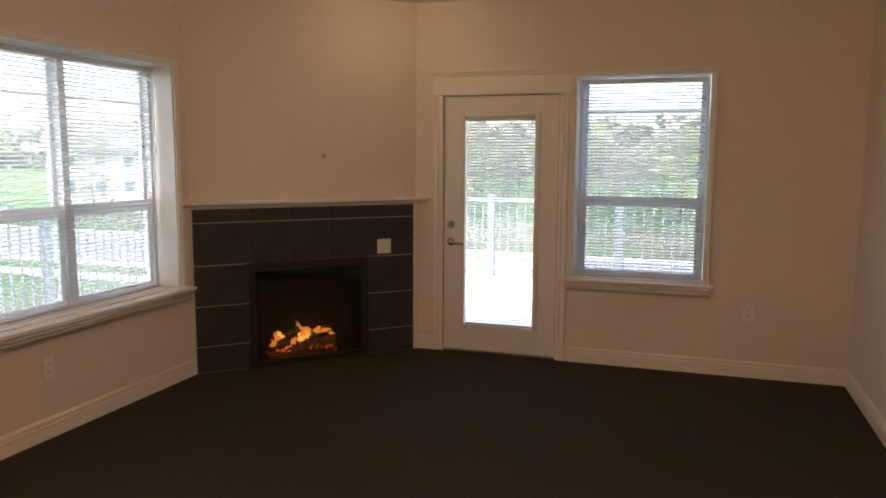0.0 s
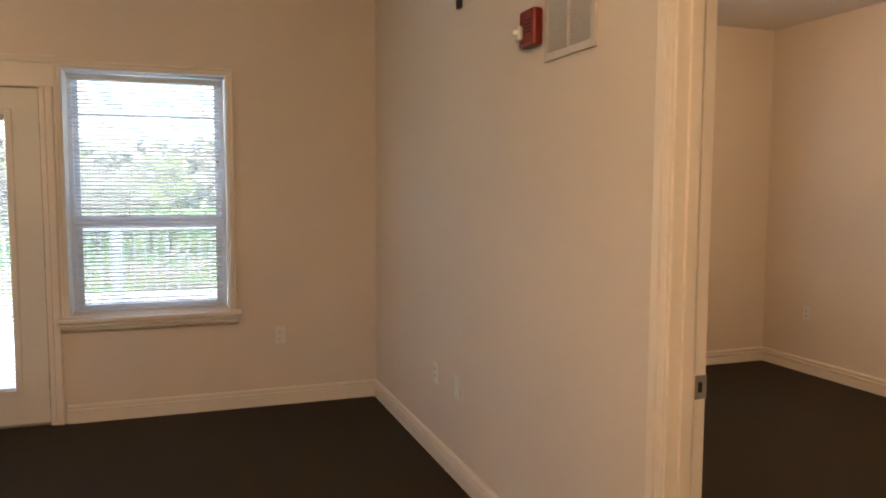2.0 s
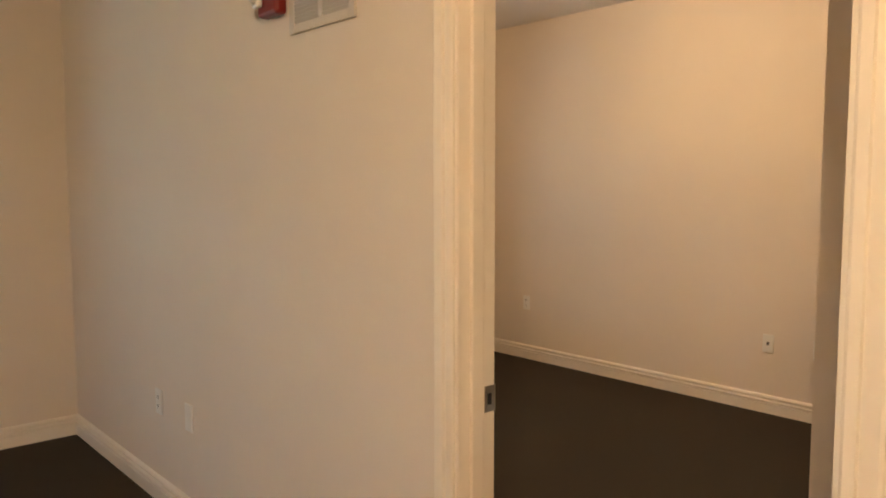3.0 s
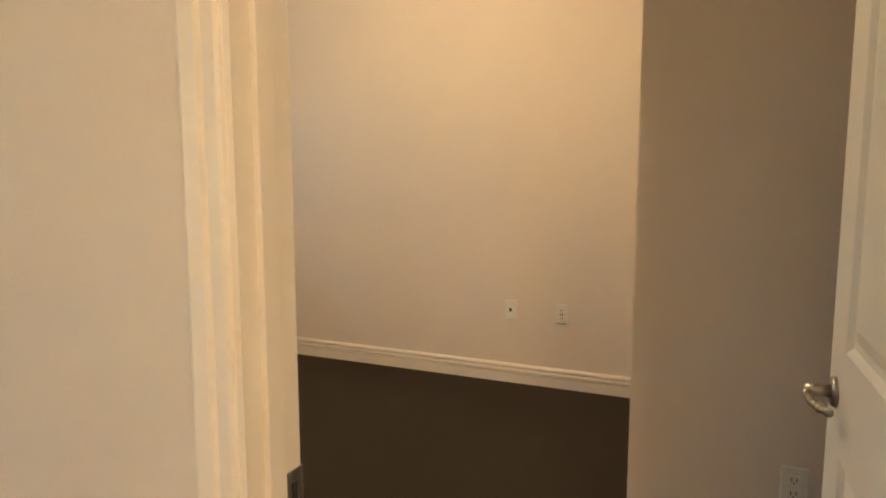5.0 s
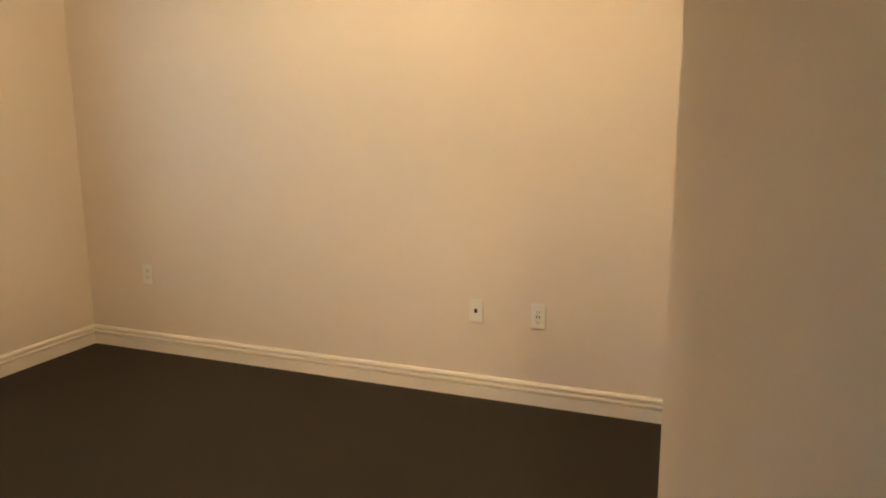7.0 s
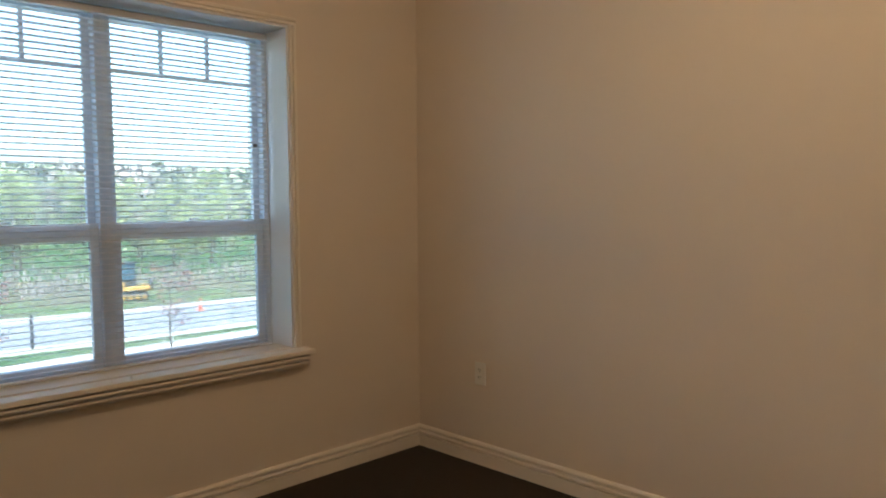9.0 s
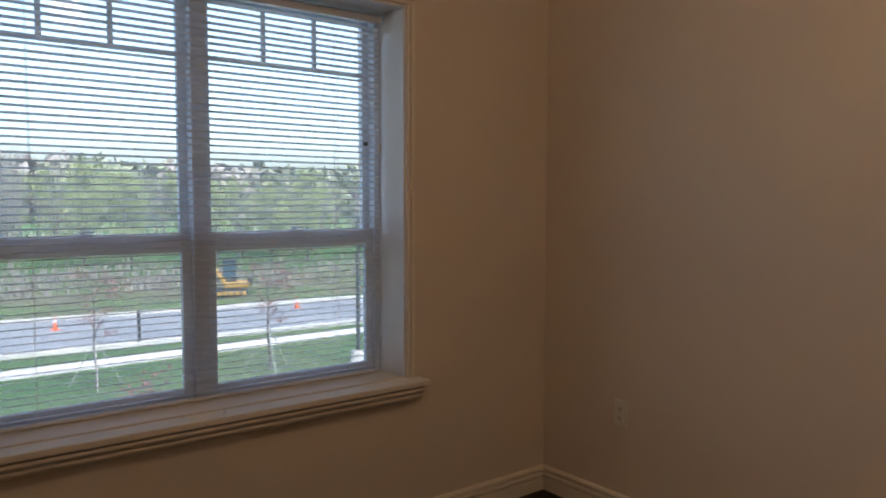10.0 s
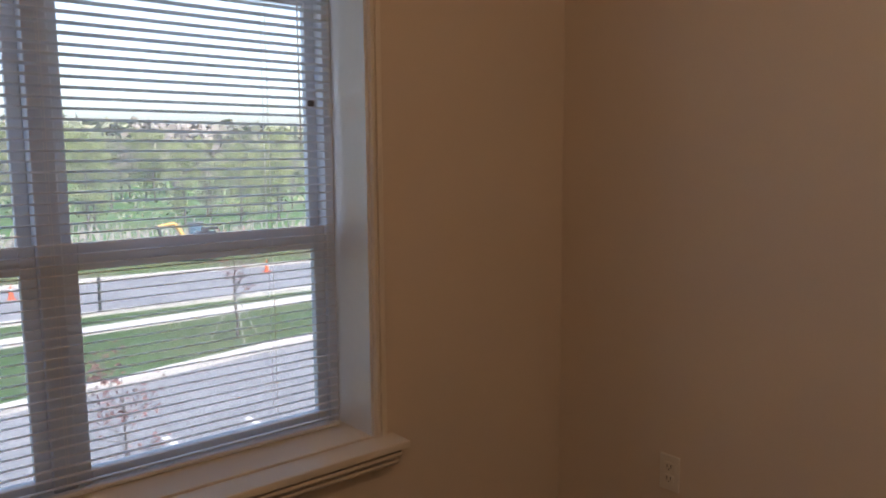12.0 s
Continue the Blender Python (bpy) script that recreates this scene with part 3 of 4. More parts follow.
# ---- fireplace ----
def fireplace():
    ob = thing("fireplace", DIAG, "dark slate tiled corner fireplace with lit electric fire", "fireplace")
    x0, x1, fa, fb, fz = 0.012, DL - 0.035, 0.41, 1.32, 0.78
    part("grout_bed", boxes((x0, fa, -0.014, -0.001, 0, 1.2), (fb, x1, -0.014, -0.001, 0, 1.2), (fa, fb, -0.014, -0.001, fz, 1.2)), GROUT, ob, "pale grout lines")
    rows = (0.0, 0.195, 0.492, 0.790, 1.100, 1.2)
    made = {}
    for i in range(5):
        za, zb = rows[i], rows[i + 1]
        cols = [x0, fa, 0.713, 1.017, fb, x1]
        for j in range(5):
            if 0 < j < 4 and zb < fz + 0.05:
                continue
            xa, xb = cols[j], cols[j + 1]
            lo = max(za, fz - 0.0) if 0 < j < 4 else za
            k = (round(xb - xa, 3), round(zb - lo, 3))
            if k not in made:
                made[k] = as_mesh("tile", boxes((0.0006, xb - xa - 0.0006, -0.004, 0, 0.0035, zb - lo - 0.0035), bev=0.0008), TILE)
            again("tile", made[k], ob, pose(xa, -0.0145, lo))
    mant = bmesh.new()
    shelf = [(0, 1.200), (0.028, 1.200), (0.034, 1.212), (0.05, 1.222), (0.066, 1.226), (0.085, 1.232), (0.092, 1.236), (0.092, 1.252), (0.086, 1.256), (0, 1.256)]
    ends = [[mant.verts.new((e + s * d * 0.95, -d - 0.001, z)) for d, z in shelf] for e, s in ((0.0, -1), (DL, 1))]
    for i in range(len(shelf)):
        k = (i + 1) % len(shelf)
        mant.faces.new((ends[0][i], ends[0][k], ends[1][k], ends[1][i]))
    mant.faces.new(ends[0])
    mant.faces.new(ends[1][::-1])
    part("mantel", mant, TRIM, ob, "cream painted moulded mantel shelf")
    part("end_trim", boxes((x1 + 0.001, DL - 0.012, -0.03, -0.001, 0, 1.2), bev=0.003), TRIM, ob, "cream painted end strip")
    # firebox
    d = 0.30
    part("firebox", boxes((fa, fa + 0.02, 0.0, d, 0.0, fz), (fb - 0.02, fb, 0.0, d, 0.0, fz), (fa, fb, d, d + 0.02, 0.0, fz), (fa + 0.02, fb - 0.02, 0.0, d, fz - 0.02, fz), (fa + 0.02, fb - 0.02, 0.0, d, 0.001, 0.03)), SOOT, ob, "black firebox lining")
    part("surround_frame", boxes((fa - 0.012, fa + 0.035, -0.034, -0.0005, 0.002, fz + 0.012), (fb - 0.035, fb + 0.012, -0.034, -0.0005, 0.002, fz + 0.012), (fa + 0.035, fb - 0.035, -0.034, -0.0005, fz - 0.055, fz + 0.012), (fa + 0.035, fb - 0.035, -0.034, -0.0005, 0.002, 0.05), bev=0.004), BLACK, ob, "black metal surround")
    lou = bmesh.new()
    for i in range(3):
        box(lou, fa + 0.045, fb - 0.045, -0.037, -0.033, fz - 0.05 + i * 0.017, fz - 0.042 + i * 0.017, 0.001)
    part("air_grille", lou, BLACK, ob, "black slotted air grille")
    part("ember_bed", boxes((0.55, 1.10, 0.04, 0.20, 0.03, 0.075), bev=0.02), LOG, ob, "charred ember bed")
    rnd = random.Random(3)
    for p, q, r in (((0.56, 0.10, 0.10), (0.86, 0.14, 0.13), 0.035), ((0.78, 0.07, 0.10), (1.09, 0.10, 0.12), 0.038), ((0.62, 0.16, 0.14), (0.80, 0.08, 0.24), 0.028), ((0.86, 0.08, 0.17), (1.06, 0.17, 0.21), 0.026), ((0.70, 0.05, 0.085), (0.96, 0.05, 0.085), 0.022)):
        bm = bmesh.new()
        steps = 7
        for i in range(steps):
            a, b = Vector(p).lerp(Vector(q), i / steps), Vector(p).lerp(Vector(q), (i + 1) / steps)
            rod(bm, a, b, r * rnd.uniform(0.85, 1.1), r * rnd.uniform(0.85, 1.1), 9)
        part("log", bm, LOG, ob, "charred log", True)
    for i in range(46):
        x, y = rnd.uniform(0.60, 1.06), rnd.uniform(0.0, 0.10)
        bm = bmesh.new()
        bmesh.ops.create_icosphere(bm, subdivisions=1, radius=rnd.uniform(0.005, 0.014), matrix=Matrix.Translation((x, y + 0.02, 0.08 + rnd.uniform(0, 0.02))) @ Matrix.Diagonal((1.6, 1, 0.7, 1)))
        part("ember", bm, EMBER if i % 3 else LOG, ob, "glowing ember" if i % 3 else "dark coal")
    for x, z, h, w, hot in ((0.585, 0.15, 0.05, 0.05, 0), (0.63, 0.19, 0.06, 0.075, 0), (0.665, 0.20, 0.05, 0.06, 1), (0.75, 0.15, 0.06, 0.05, 0), (0.82, 0.15, 0.13, 0.085, 1), (0.845, 0.20, 0.09, 0.10, 0), (0.87, 0.18, 0.075, 0.06, 1), (0.95, 0.215, 0.05, 0.06, 0), (1.0, 0.22, 0.03, 0.10, 0), (1.06, 0.20, 0.025, 0.05, 0), (0.72, 0.11, 0.035, 0.05, 0), (0.92, 0.12, 0.03, 0.07, 0)):
        bm = bmesh.new()
        bmesh.ops.create_icosphere(bm, subdivisions=3, radius=1)
        for v in bm.verts:
            t = (v.co.z + 1) / 2
            taper = (1 - t) ** 0.6 * 1.25
            bend = math.sin(t * 5 + x * 30) * 0.35 * t
            v.co = Vector((v.co.x * w * taper * 0.5 + bend * w, v.co.y * w * 0.4 * taper, t * h)) * (1 + 0.7 * noise.noise(Vector((v.co.x * 2.3, x * 20, v.co.z * 2.3))))
        f = part("flame", bm, FLAMEHOT if hot else FLAME, ob, "orange flame", True)
        f.matrix_basis = pose(x, 0.09 + 0.02 * math.sin(x * 40), z - 0.03)
    part("glass_front", boxes((fa + 0.03, fb - 0.03, -0.022, -0.018, 0.045, fz - 0.05)), GLASS, ob, "clear glass front").visible_shadow = False
    sw = bmesh.new()
    box(sw, 1.415, 1.531, -0.030, -0.0235, 0.81, 0.926, 0.002)
    pl = tagged(part("fireplace_switch", sw, PLASTIC), "white double switch plate on the fireplace tile", "switch")
    pl.matrix_world = DIAG
    for x in (1.449, 1.497):
        part("rocker", boxes((x - 0.016, x + 0.016, -0.033, -0.029, 0.836, 0.90), bev=0.001), PLASTIC, pl, "white rocker")
    nail = rod(bmesh.new(), (0.99, 0.0, 1.58), (0.99, -0.022, 1.585), 0.006, 0.011, 10)
    box(nail, 0.978, 1.002, -0.003, -0.0005, 1.565, 1.60, 0.001)
    hk = tagged(part("picture_hook", nail, NICKEL), "small metal picture hook on the corner wall", "hook")
    hk.matrix_world = DIAG


fireplace()


# ---- wall fittings ----
def plate(m, style, label, category="outlet", group="wall plates"):
    """A wall plate, standing out to local -y, centred on its origin."""
    ob = tagged(part(style + "_plate" if style != "duplex" else "power_outlet", boxes((-0.036, 0.036, -0.0078, -0.0003, -0.059, 0.059), bev=0.0035), PLASTIC), label, category, group)
    ob.matrix_world = m
    if style == "duplex":
        for z in (-0.02, 0.02):
            sock = part("socket", boxes((-0.017, 0.017, -0.0095, -0.007, z - 0.015, z + 0.015), bev=0.002), PLASTIC, ob)
            part("slot", boxes((-0.008, -0.0055, -0.0101, -0.0093, z - 0.003, z + 0.008), (0.0055, 0.008, -0.0101, -0.0093, z - 0.003, z + 0.008), (-0.002, 0.002, -0.0101, -0.0093, z - 0.010, z - 0.006)), DARK, sock, "dark socket slots")
    elif style == "usb_outlet":
        body = part("socket", boxes((-0.017, 0.017, -0.0095, -0.007, -0.034, 0.034), bev=0.002), PLASTIC, ob)
        for z in (-0.024, 0.024):
            part("slot", boxes((-0.008, -0.0055, -0.0101, -0.0093, z - 0.004, z + 0.006), (0.0055, 0.008, -0.0101, -0.0093, z - 0.004, z + 0.006), (-0.002, 0.002, -0.0101, -0.0093, z - 0.009, z - 0.006)), DARK, body, "dark socket slots")
        part("usb_port", boxes((-0.009, -0.004, -0.0101, -0.0093, -0.007, 0.007), (0.004, 0.009, -0.0101, -0.0093, -0.007, 0.007)), DARK, body, "dark charging ports")
    elif style == "data":
        part("jack", boxes((-0.008, 0.008, -0.0088, -0.0072, -0.010, 0.010)), DARK, ob, "dark data jack")
    for z in (-0.045, 0.045) if style != "duplex" else (0.0,):
        part("screw", rod(bmesh.new(), (0, -0.0074, z), (0, -0.0088, z), 0.003, seg=8), PLASTIC, ob)
    return ob


EAST = lambda y, z: pose(0, y, z, 0, 0, -90)
BEAST = lambda y, z: pose(BED_E, y, z, 0, 0, -90)
plate(pose(-0.668, 0, 0.475), "duplex", "cream power outlet on the wall under the window side")
plate(EAST(-1.30, 0.475), "duplex", "cream power outlet low on the living room wall")
plate(EAST(-1.63, 0.475), "blank", "cream blank cover plate low on the living room wall", "wall plate")
plate(BEAST(-0.467, 0.475), "duplex", "cream power outlet near the bedroom corner")
plate(BEAST(-2.53, 0.450), "data", "white data plate low on the bedroom wall", "wall plate")
plate(BEAST(-2.846, 0.450), "usb_outlet", "white charging outlet low on the bedroom wall")
plate(pose(CLOSET_X, -4.06, 0.46, 0, 0, -90), "duplex", "white power outlet on the entry wall")
plate(pose(WEST, -2.55, 0.40, 0, 0, 90), "duplex", "cream power outlet under the double window")


def alarm():
    m = EAST(-2.445, 2.075)
    bm = boxes((-0.062, 0.062, -0.045, -0.0005, -0.07, 0.07), bev=0.012)
    ob = tagged(part("fire_alarm", bm, RED, smooth=False), "red wall fire alarm horn with clear strobe", "fire alarm")
    ob.matrix_world = m
    st = bmesh.new()
    box(st, -0.060, -0.018, -0.066, -0.044, -0.042, 0.012, 0.008)
    rod(st, (-0.04, -0.066, -0.015), (-0.04, -0.080, -0.015), 0.016, 0.008, 10)
    part("strobe", st, CLEAR, ob, "clear strobe lens")
    for i in range(4):
        part("horn_slot", boxes((0.0, 0.04, -0.0465, -0.0448, -0.02 + i * 0.014, -0.014 + i * 0.014)), DARK, ob)


alarm()


def return_grille():
    w, h = 0.36, 0.46
    ob = thing("return_air_grille", EAST(-2.71, 1.935 + h / 2), "cream metal return air grille high on the wall", "vent")
    part("frame", boxes((-w / 2, -w / 2 + 0.028, -0.010, -0.0005, -h / 2, h / 2), (w / 2 - 0.028, w / 2, -0.010, -0.0005, -h / 2, h / 2), (-w / 2 + 0.028, w / 2 - 0.028, -0.010, -0.0005, -h / 2, -h / 2 + 0.028), (-w / 2 + 0.028, w / 2 - 0.028, -0.010, -0.0005, h / 2 - 0.028, h / 2), (-0.010, 0.010, -0.009, -0.0005, -h / 2 + 0.028, h / 2 - 0.028), bev=0.002), GRILLE, ob)
    # Darker sheet whose colour stands in for the shade between the louvres.
    part("backing", boxes((-w / 2 + 0.02, w / 2 - 0.02, -0.002, -0.0008, -h / 2 + 0.02, h / 2 - 0.02)), GRILLE_SHADE, ob, "dark sheet painted as the shade behind the louvres")
    for a, b in ((-w / 2 + 0.028, -0.010), (0.010, w / 2 - 0.028)):
        me = as_mesh("louvre", boxes((a, b, -0.0008, 0.0008, -0.0065, 0.0065)), GRILLE)
        for i in range(33):
            again("louvre", me, ob, pose(0, -0.0068, -h / 2 + 0.035 + i * 0.0122, 38, 0, 0))


return_grille()


def bracket():
    ob = tagged(part("sensor_bracket", boxes((-0.022, 0.022, -0.016, -0.0005, -0.06, 0.06), bev=0.003), DARK), "small dark sensor bracket high on the wall", "sensor")
    ob.matrix_world = EAST(-1.64, 2.385)
    part("cover", boxes((-0.014, 0.014, -0.021, -0.0155, -0.046, 0.046), bev=0.002), BLACK, ob, "black cover")


bracket()


def ceiling_register():
    ob = thing("ceiling_register", pose(-2.0, -0.19, H), "white louvred supply register in the ceiling", "vent")
    w, d = 0.36, 0.16
    part("frame", boxes((-w / 2, w / 2, -d / 2, -d / 2 + 0.03, -0.008, -0.0005), (-w / 2, w / 2, d / 2 - 0.03, d / 2, -0.008, -0.0005), (-w / 2, -w / 2 + 0.03, -d / 2 + 0.03, d / 2 - 0.03, -0.008, -0.0005), (w / 2 - 0.03, w / 2, -d / 2 + 0.03, d / 2 - 0.03, -0.008, -0.0005), bev=0.002), GRILLE, ob)
    part("backing", boxes((-w / 2 + 0.02, w / 2 - 0.02, -d / 2 + 0.02, d / 2 - 0.02, -0.002, -0.0006)), DARK, ob, "dark opening")
    for i in range(6):
        me = boxes((-w / 2 + 0.03, w / 2 - 0.03, -0.0006, 0.0006, -0.008, 0.0))
        part("slat", me, GRILLE, ob).matrix_basis = pose(0, -d / 2 + 0.04 + i * 0.016, -0.0, 5)


ceiling_register()


def ceiling_light(x, y):
    ob = thing("ceiling_light", pose(x, y, H), "round flush ceiling light out of view, switched on", "ceiling light", "ceiling lights")
    part("base", rod(bmesh.new(), (0, 0, -0.03), (0, 0, -0.0005), 0.15, 0.15, 32), PLASTIC, ob)
    bm = bmesh.new()
    bmesh.ops.create_uvsphere(bm, u_segments=28, v_segments=14, radius=0.14, matrix=Matrix.Translation((0, 0, -0.03)) @ Matrix.Diagonal((1, 1, 0.5, 1)))
    bmesh.ops.bisect_plane(bm, geom=bm.verts[:] + bm.edges[:] + bm.faces[:], plane_co=(0, 0, -0.031), plane_no=(0, 0, 1), clear_outer=True)
    part("diffuser", bm, LAMPGLOW, ob, "warm glowing diffuser", True)


ceiling_light(1.9, -2.2)
# Assumed fixture for the added living room lamp, out of view.
ceiling_light(-1.8, -5.0)
can = thing("recessed_light", pose(-3.05, -0.75, H), "small recessed ceiling light, switched on", "ceiling light")
bm = bmesh.new()
for i in range(28):
    a, b = 2 * math.pi * i / 28, 2 * math.pi * (i + 1) / 28
    q = [bm.verts.new((r * math.cos(w), r * math.sin(w), z)) for r, w, z in ((0.085, a, -0.001), (0.085, b, -0.001), (0.06, b, -0.009), (0.06, a, -0.009))]
    bm.faces.new(q)
part("trim_ring", bm, PLASTIC, can, "white trim ring")
part("lens", rod(bmesh.new(), (0, 0, -0.008), (0, 0, -0.001), 0.06, 0.06, 24), LAMPGLOW, can, "warm glowing lens")

# ---- outdoors ----
G = -3.6
bm = bmesh.new()
xs = [-900, -300, -120, -80, -55, -40, -30, -20, -10, 0, 10, 20, 30, 40, 55, 80, 120, 300, 900]
ys = [-900, -200, -40, 0, 10, 20, 31.5, 34, 38, 44, 52, 62, 75, 95, 130, 200, 900]


def land(x, y):
    """Height of the ground: flat near the house, a low bank and a hill beyond the road."""
    up = max(0.0, y - 60)
    hill = min(up * 0.035, 3.0)
    bank = 0.5 * max(0.0, min(1, (y - 34) / 10)) * (0.6 + 0.4 * math.sin(x * 0.2))
    return G + bank + hill


grid = [[bm.verts.new((x, y, land(x, y))) for y in ys] for x in xs]
for i in range(len(xs) - 1):
    for j in range(len(ys) - 1):
        f = bm.faces.new((grid[i][j], grid[i + 1][j], grid[i + 1][j + 1], grid[i][j + 1]))
        f.material_index = 1 if 31 < ys[j] < 44 and xs[i] > -35 else 0
tagged(part("ground", bm, [GRASS, ROUGH]), "green spring lawn with a rough bank beyond the road", "ground", kind="structure")


def strip(name, pts, z0, z1, mat, label, category):
    bm = bmesh.new()
    lo = [bm.verts.new((x, y, z0)) for x, y in pts]
    hi = [bm.verts.new((x, y, z1)) for x, y in pts]
    n = len(pts)
    for i in range(n):
        bm.faces.new((lo[i], lo[(i + 1) % n], hi[(i + 1) % n], hi[i]))
    bm.faces.new(hi)
    bm.faces.new(lo[::-1])
    return tagged(part(name, bm, mat), label, category, kind="structure")


strip("parking_lot", [(-1, 5), (60, 5), (60, 24.2), (-1, 14.1)], G - 0.3, G + 0.02, ASPHALT, "grey asphalt parking lot below the window", "parking lot")
strip("kerb", [(-1, 14.1), (60, 24.2), (60, 24.6), (-1, 14.5)], G - 0.3, G + 0.15, CONCRETE, "pale concrete kerb along the parking lot", "kerb")
strip("sidewalk", [(-90, 20.0), (-24, 18.9), (-8, 20.6), (15, 21.3), (80, 21.6), (80, 22.7), (15, 22.3), (-8, 21.7), (-24, 20.1), (-90, 21.3)], G - 0.3, G + 0.05, CONCRETE, "pale concrete sidewalk across the lawn", "pavement")
strip("road", [(-90, 23.5), (-24, 22.6), (4, 24.3), (18, 23.4), (90, 22.4), (90, 27.4), (22, 29.6), (4, 31.6), (-90, 37)], G - 0.3, G + 0.03, ASPHALT, "grey asphalt road beyond the lawn", "road")
strip("road_kerb", [(-90, 37), (4, 31.6), (22, 29.6), (90, 27.4), (90, 27.65), (22, 29.85), (4, 31.85), (-90, 37.3)], G - 0.3, G + 0.16, CONCRETE, "pale concrete kerb of the road", "kerb")
strip("road_kerb_near", [(-90, 23.2), (-24, 22.35), (4, 24.05), (18, 23.15), (90, 22.15), (90, 22.4), (18, 23.4), (4, 24.3), (-24, 22.6), (-90, 23.5)], G - 0.3, G + 0.14, CONCRETE, "pale concrete kerb of the road beside the lawn", "kerb")
for x in (5.85, 7.45, 9.1):
    strip("parking_line", [(x, 11.6), (x + 0.12, 11.62), (x + 0.3, 8.0), (x + 0.18, 8.0)], G + 0.021, G + 0.025, PAINTLINE, "white painted parking line", "road marking")


# ---- balcony ----
def balcony():
    ob = thing("balcony", pose(0, 0, 0), "pale boarded balcony deck wrapping the corner", "balcony", kind="structure")
    part("deck_frame", boxes((-7.05, -0.2, 0.27, 4.1, -0.30, -0.06), (-7.05, -4.74, -4.2, 0.27, -0.30, -0.06)), DECK, ob)
    me = as_mesh("board", boxes((-7.05, -0.2, 0, 0.136, -0.055, -0.03), bev=0.003), DECK)
    for i in range(27):
        again("board", me, ob, pose(0, 0.285 + i * 0.14, 0))
    me = as_mesh("board", boxes((-7.05, -4.74, 0, 0.136, -0.055, -0.03), bev=0.003), DECK)
    for i in range(31):
        again("board", me, ob, pose(0, -4.19 + i * 0.14, 0))


def railing(p, q, label):
    d = Vector((q[0] - p[0], q[1] - p[1], 0))
    ln = d.length
    ob = thing("balcony_railing", pose(p[0], p[1], -0.03, 0, 0, math.degrees(math.atan2(d.y, d.x))), label, "railing", "balcony railings")
    part("top_rail", boxes((0, ln, -0.035, 0.035, 1.01, 1.06), bev=0.008), RAILING, ob)
    part("bottom_rail", boxes((0, ln, -0.02, 0.02, 0.09, 0.13), bev=0.004), RAILING, ob)
    n = max(2, round(ln / 1.8) + 1)
    post = as_mesh("post", boxes((-0.045, 0.045, -0.045, 0.045, 0, 1.1), bev=0.004), RAILING)
    for i in range(n):
        again("post", post, ob, pose(ln * i / (n - 1), 0, 0))
    me = as_mesh("baluster", boxes((-0.009, 0.009, -0.009, 0.009, 0.13, 1.01)), RAILING)
    k = int(ln / 0.115)
    for i in range(1, k):
        again("baluster", me, ob, pose(ln * i / k, 0, 0))


balcony()
railing((-7.0, 4.0), (-0.25, 4.0), "white balcony railing, shade put in its colour, slim balusters outside the patio door")
railing((-7.0, -4.1), (-7.0, 3.9), "white balcony railing, shade put in its colour, slim balusters outside the double window")


# ---- trees ----
def tree_meshes(seed, height, spread, leaf, count, mat, start=0.14, droop=0.0, limbs=20):
    rnd = random.Random(seed)
    tb = bmesh.new()
    pts = [Vector((0, 0, -0.2))]
    for i in range(1, 7):
        pts.append(Vector((rnd.uniform(-1, 1) * 0.012 * height, rnd.uniform(-1, 1) * 0.012 * height, height * 0.92 * i / 6)))
    r = height * 0.016
    for i in range(6):
        rod(tb, pts[i], pts[i + 1], r * (1 - i / 6.5), r * (1 - (i + 1) / 6.5), 7)
    tips = []
    for i in range(limbs):
        f = start + (0.95 - start) * (i + rnd.random()) / limbs
        base = pts[0].lerp(pts[-1], f)
        a = rnd.uniform(0, 2 * math.pi)
        out = spread * (1 - ((f - 0.5) / 0.62) ** 2 * 0.75) * rnd.uniform(0.6, 1.15)
        end = base + Vector((math.cos(a) * out, math.sin(a) * out, out * rnd.uniform(0.5, 1.1)))
        mid = base.lerp(end, 0.5) + Vector((0, 0, -0.08 * out))
        rod(tb, base, mid, r * 0.36 * (1.15 - f), r * 0.24 * (1.15 - f), 5)
        rod(tb, mid, end, r * 0.24 * (1.15 - f), r * 0.06, 5)
        tips.append((mid, end))
        for _ in range(4):
            s = mid.lerp(end, rnd.uniform(0, 0.9))
            e2 = s + Vector((rnd.uniform(-1, 1), rnd.uniform(-1, 1), rnd.uniform(0.1, 1.1))) * out * 0.35
            rod(tb, s, e2, r * 0.07, r * 0.02, 4)
            tips.append((s, e2))
    verts, faces = [], []
    for _ in range(count):
        a, b = rnd.choice(tips)
        c = a.lerp(b, rnd.uniform(0.2, 1.1)) + Vector([rnd.gauss(0, spread * 0.10) for _ in range(3)])
        s = leaf * rnd.uniform(0.5, 1.3)
        u = Vector([rnd.gauss(0, 1) for _ in range(3)]).normalized()
        w = u.cross(Vector([rnd.gauss(0, 1) for _ in range(3)])).normalized()
        k = len(verts)
        verts += [c - u * s, c + w * s * 0.45, c + u * s, c - w * s * 0.45]
        faces.append((k, k + 1, k + 2, k + 3))
    crown = bpy.data.meshes.new("crown")
    crown.from_pydata([tuple(v) for v in verts], [], faces)
    crown.materials.append(mat)
    return as_mesh("trunk", tb, BARK), crown


def tree(meshes, m, label, group, scale=1.0):
    ob = thing("tree", m @ Matrix.Scale(scale, 4), label, "tree", group)
    again("trunk", meshes[0], ob, Matrix())
    again("crown", meshes[1], ob, Matrix())
    return ob


